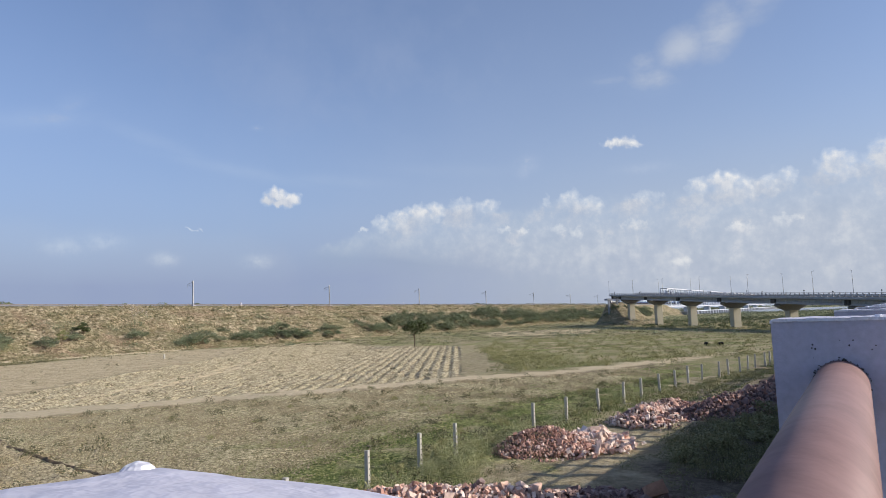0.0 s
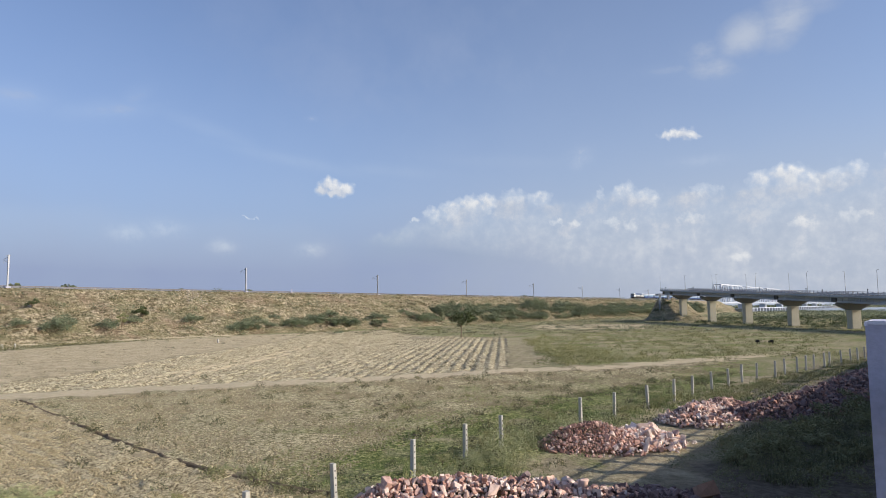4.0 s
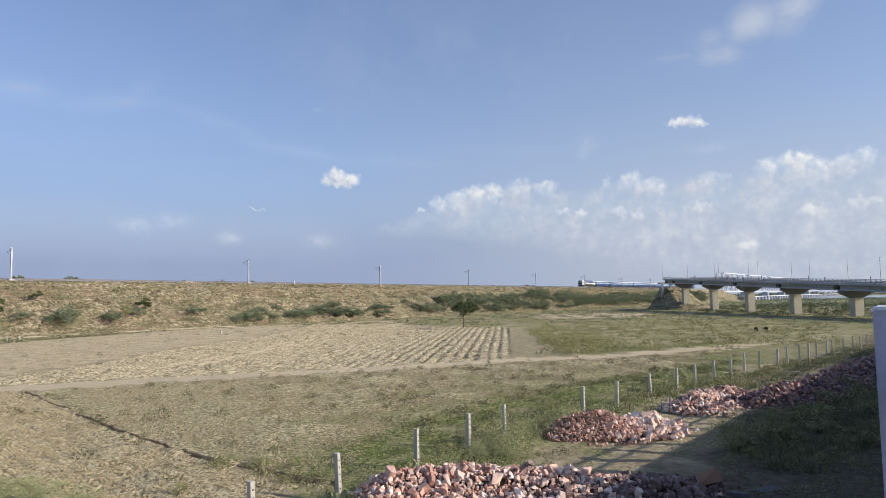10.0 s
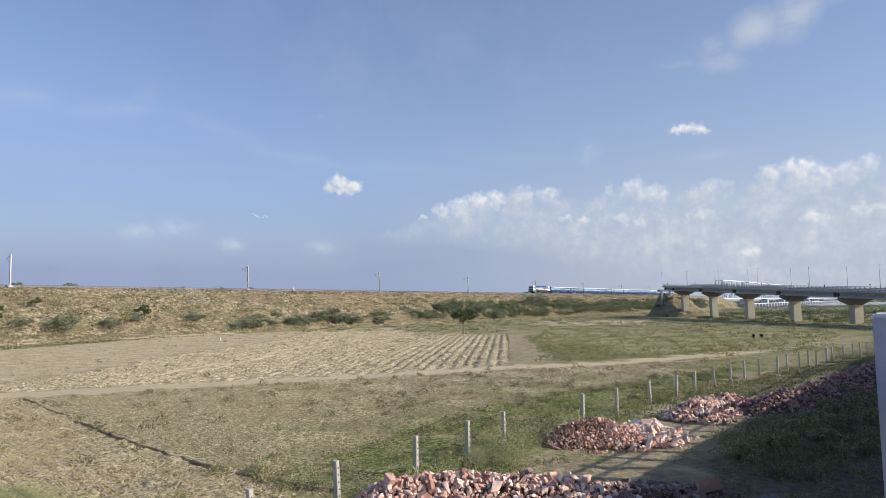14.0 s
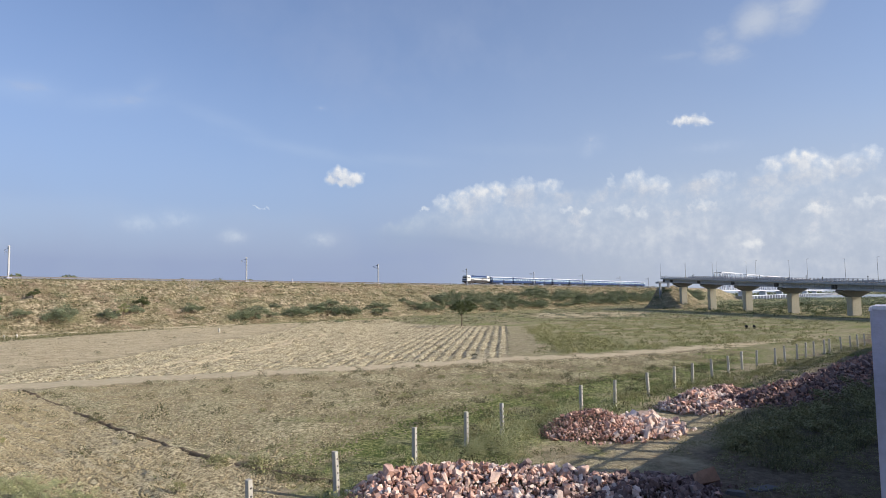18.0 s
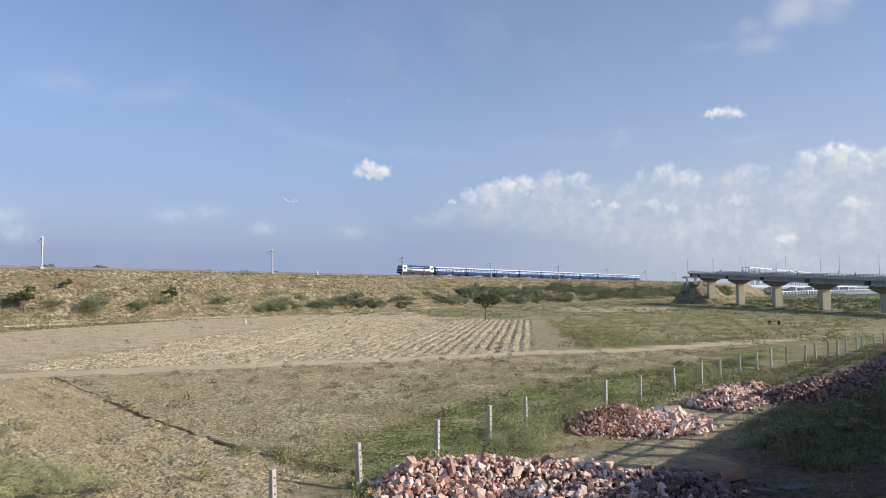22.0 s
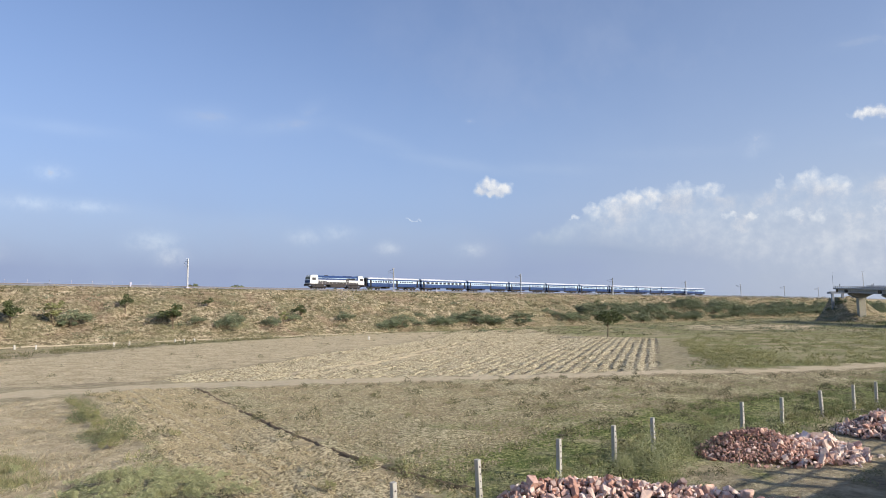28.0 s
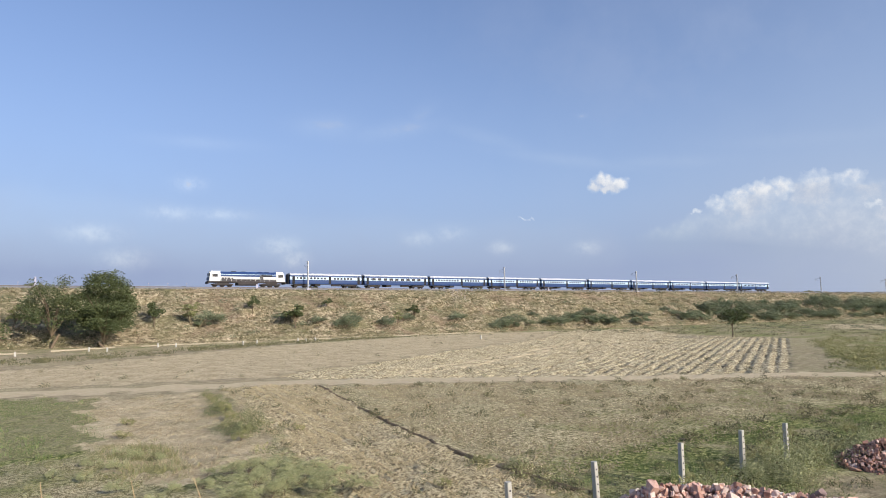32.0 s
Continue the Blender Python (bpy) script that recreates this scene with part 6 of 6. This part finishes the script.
    mass = (0.82 + 0.08 * waves(a, b * 1.6, 5.0, 85)) / (1 + np.exp(-(edge - b) / 0.16)) / (1 + np.exp(-(b - foot) / 0.7)) / (1 + np.exp((a - 42.5) / 0.5))
    shade = np.clip((a - 20) / 14, 0, 1) * np.exp(-np.clip(b - foot, 0, 9) / 1.3)
    sheet_top = np.interp(a, [43, 44.5, 47, 54, 62, 70, 78, 90, 116], [4.5, 6.1, 7.1, 7.5, 7.9, 8.0, 8.8, 9.2, 9.0]) + 0.25 * waves(a, b, 7.0, 87)
    sheet = 0.6 / (1 + np.exp(-(sheet_top - b) / 0.33)) / (1 + np.exp(-(a - 43.5) / 0.5)) * (0.55 + 0.45 / (1 + np.exp(-(b - 3.0) / 1.2)))

    def haze(rows):
        into = np.zeros(A.shape)
        for ca, cb, wa, wb, k, slant in rows:
            d = b - cb - slant * (a - ca)
            np.maximum(into, k * np.exp(-(((a - ca) / wa) ** 2 + (d / wb) ** 2)), out=into)
        return into

    puffs = haze([(79.8, 10.45, 1.1, 0.55, 0.62, 0), (81.0, 8.1, 1.7, 0.45, 0.6, 0), (77.4, 8.1, 1.9, 0.4, 0.55, 0), (86.7, 6.3, 1.8, 0.6, 0.6, 0), (84.4, 4.4, 1.5, 0.7, 0.45, 0), (72.6, 5.6, 1.6, 0.7, 0.55, 0), (71.4, 4.5, 1.0, 0.7, 0.55, 0), (60.8, 6.2, 1.3, 0.6, 0.42, 0),
                  (58.2, 6.6, 1.4, 0.6, 0.4, 0), (53.8, 5.3, 0.9, 0.5, 0.55, 0), (46.5, 5.1, 1.1, 0.5, 0.5, 0), (23.5, 12.7, 0.9, 0.65, 0.66, 0), (23.8, 12.1, 0.6, 0.5, 0.5, 0), (13.9, 11.6, 2.0, 0.4, 0.45, 0), (46.7, 16.0, 0.5, 0.2, 0.4, 0)])
    wisp = haze([(12.6, 18.5, 2.2, 1.1, 0.7, 0.05), (13.4, 19.9, 1.6, 1.2, 0.6, 0.0), (10.2, 20.6, 2.6, 1.8, 0.72, -0.2), (7.2, 21.6, 2.4, 2.6, 0.7, -0.4), (16.2, 18.9, 2.2, 0.5, 0.45, 0.0), (4.5, 24.0, 3.0, 3.0, 0.6, -0.3), (68.6, 15.6, 2.6, 0.9, 0.5, 0.0), (62.4, 15.5, 3.4, 0.7, 0.52, -0.12), (60.6, 16.6, 1.2, 0.8, 0.4, -0.5),
                 (55, 14.7, 4.0, 0.6, 0.36, 0.3), (48, 12.5, 6.0, 0.5, 0.34, 0.18), (40, 11.8, 4.0, 0.5, 0.3, 0.05), (79, 13.8, 4.0, 0.5, 0.3, 0.0), (30, 12.5, 5.0, 0.5, 0.2, 0.05)])
    milk = haze([(40, 19, 30, 13, 0.32, 0), (8, 24, 16, 10, 0.1, 0)])
    veil = haze([(20, 3.0, 22, 4.5, 0.8, 0), (0, 4.0, 18, 6.0, 0.85, 0), (36, 3.0, 10, 2.4, 0.6, 0)])
    base = np.clip(1.3 * np.exp(-np.clip(b, 0, 90) / (9.0 + 3.0 * np.clip((a - 45) / 25, 0, 1))) + 0.14 * np.exp(-((a - 26) / 24) ** 2), 0, 0.985)
    veil = 1 - (1 - veil) * (1 - base)
    ny, nx = A.shape
    i = np.arange(nx * ny).reshape(ny, nx)
    quads = np.stack([i[:-1, :-1], i[:-1, 1:], i[1:, 1:], i[1:, :-1]], -1).reshape(-1, 4)
    k = Nodes("cloud")
    me = quick_mesh("cloud_layer", co.reshape(-1, 3), quads, k.m)
    for name, val in (("cover", cover), ("light", light), ("mass", mass), ("shade", shade), ("sheet", sheet), ("puffs", puffs), ("wisp", wisp), ("milk", milk), ("veil", veil), ("sunward", 1 / (1 + np.exp((a - 33) / 7)))):
        at = me.attributes.new(name, "FLOAT", "POINT")
        at.data.foreach_set("value", val.ravel().astype(np.float32))
    t = k.t
    t.nodes.remove(k.b)
    fine, mid, wide = k.noise(0.016, 7, 0.6), k.noise(0.006, 6, 0.6), k.noise(0.0026, 5, 0.6)
    heap = k.ramp(k.math("ADD", k.attr("cover"), k.math("ADD", k.math("MULTIPLY", k.math("SUBTRACT", fine, 0.5), 0.9), k.math("MULTIPLY", k.math("SUBTRACT", mid, 0.5), 0.8))), (0.36, 0.0), (0.66, 0.55), (1.0, 0.95))
    body = k.math("MULTIPLY", k.attr("mass"), k.ramp(k.math("ADD", k.math("MULTIPLY", mid, 0.6), k.math("MULTIPLY", fine, 0.4)), (0.38, 0.8), (0.6, 1.12)), True)
    soft = k.math("MULTIPLY", k.attr("puffs"), k.ramp(fine, (0.34, 0.35), (0.62, 1.25)), True)
    fluff = k.math("MULTIPLY", k.attr("wisp"), k.ramp(k.noise(0.0036, 6, 0.6, k.stretch(1, 1, 1.8)), (0.28, 0.5), (0.6, 1.1)))
    flat = k.math("MULTIPLY", k.attr("sheet"), k.ramp(wide, (0.3, 0.75), (0.65, 1.1)))
    thin = k.math("MULTIPLY", k.attr("veil"), k.ramp(wide, (0.3, 0.92), (0.65, 1.0)))
    lit = k.math("ADD", k.math("MULTIPLY", k.attr("light"), 0.72), k.math("MULTIPLY", fine, 0.5))
    c_heap = k.ramp(lit, (0.42, (0.45, 0.51, 0.62)), (0.62, (0.58, 0.62, 0.7)), (0.8, (0.72, 0.74, 0.78)), (1.0, (0.87, 0.87, 0.87)))
    c_body = k.mix(k.attr("shade"), k.ramp(k.math("ADD", k.math("MULTIPLY", mid, 0.55), k.math("MULTIPLY", fine, 0.45)), (0.36, (0.44, 0.5, 0.615)), (0.5, (0.51, 0.56, 0.66)), (0.64, (0.61, 0.645, 0.715))), (0.31, 0.38, 0.52))
    glow = k.mix(k.attr("sunward"), (0.25, 0.32, 0.525), (0.43, 0.485, 0.6))
    alpha = thin
    for cov, col in ((k.math("MULTIPLY", k.attr("milk"), k.ramp(wide, (0.3, 0.7), (0.65, 1.2))), (0.46, 0.545, 0.73)), (flat, (0.34, 0.4, 0.565)), (body, c_body), (fluff, (0.56, 0.61, 0.7)), (soft, (0.58, 0.62, 0.71)), (heap, c_heap)):
        glow = k.mix(cov, glow, col)
        alpha = k.math("MAXIMUM", alpha, cov)
    em = t.nodes.new("ShaderNodeEmission")
    k.link(glow, em.inputs["Color"])
    clear = t.nodes.new("ShaderNodeBsdfTransparent")
    mixer = t.nodes.new("ShaderNodeMixShader")
    k.link(alpha, mixer.inputs[0])
    k.link(clear.outputs[0], mixer.inputs[1])
    k.link(em.outputs[0], mixer.inputs[2])
    k.link(mixer.outputs[0], t.nodes["Material Output"].inputs["Surface"])
    me.polygons.foreach_set("use_smooth", [True] * len(me.polygons))
    ob = new("backdrop", me)
    ob.visible_shadow = False
    return tagged(ob, "pale afternoon clouds and haze in a blue sky", "sky", kind="structure")


clouds = make_clouds()


# ---- all that moves ----
def motions():
    for ob, back_by in TRAIN:
        rows = []
        for t in (0.0, 16.0, 32.0):
            x = FRONT - SPEED * t + back_by
            rows.append((t, pose(x, TRACK_Y, crest(x) + 0.52, 0, math.degrees(0.0023), 0)))
        walk(ob, rows)
    walk(goat_a, [(0, pose(116.1, 22.0, 0, 0, 0, 40)), (9, pose(120.4, 24.0, 0, 0, 0, 30)), (13, pose(122, 24.6, 0, 0, 0, 25)), (23, pose(127.3, 27.8, 0, 0, 0, 35)), (32, pose(131, 30, 0, 0, 0, 35))])
    walk(goat_b, [(0, pose(115.8, 19.7, 0, 0, 0, 60)), (9, pose(120.8, 22.4, 0, 0, 0, 40)), (13, pose(122.4, 23.4, 0, 0, 0, 30)), (23, pose(127.8, 26.4, 0, 0, 0, 20)), (32, pose(131.5, 28.2, 0, 0, 0, 35))])
    walk(clouds, [(0, pose(0, 0, 0, 0, 0, 0.8)), (13, pose(0, 0, 0)), (32, pose(0, 0, 0, 0, 0, -1.1))])


motions()
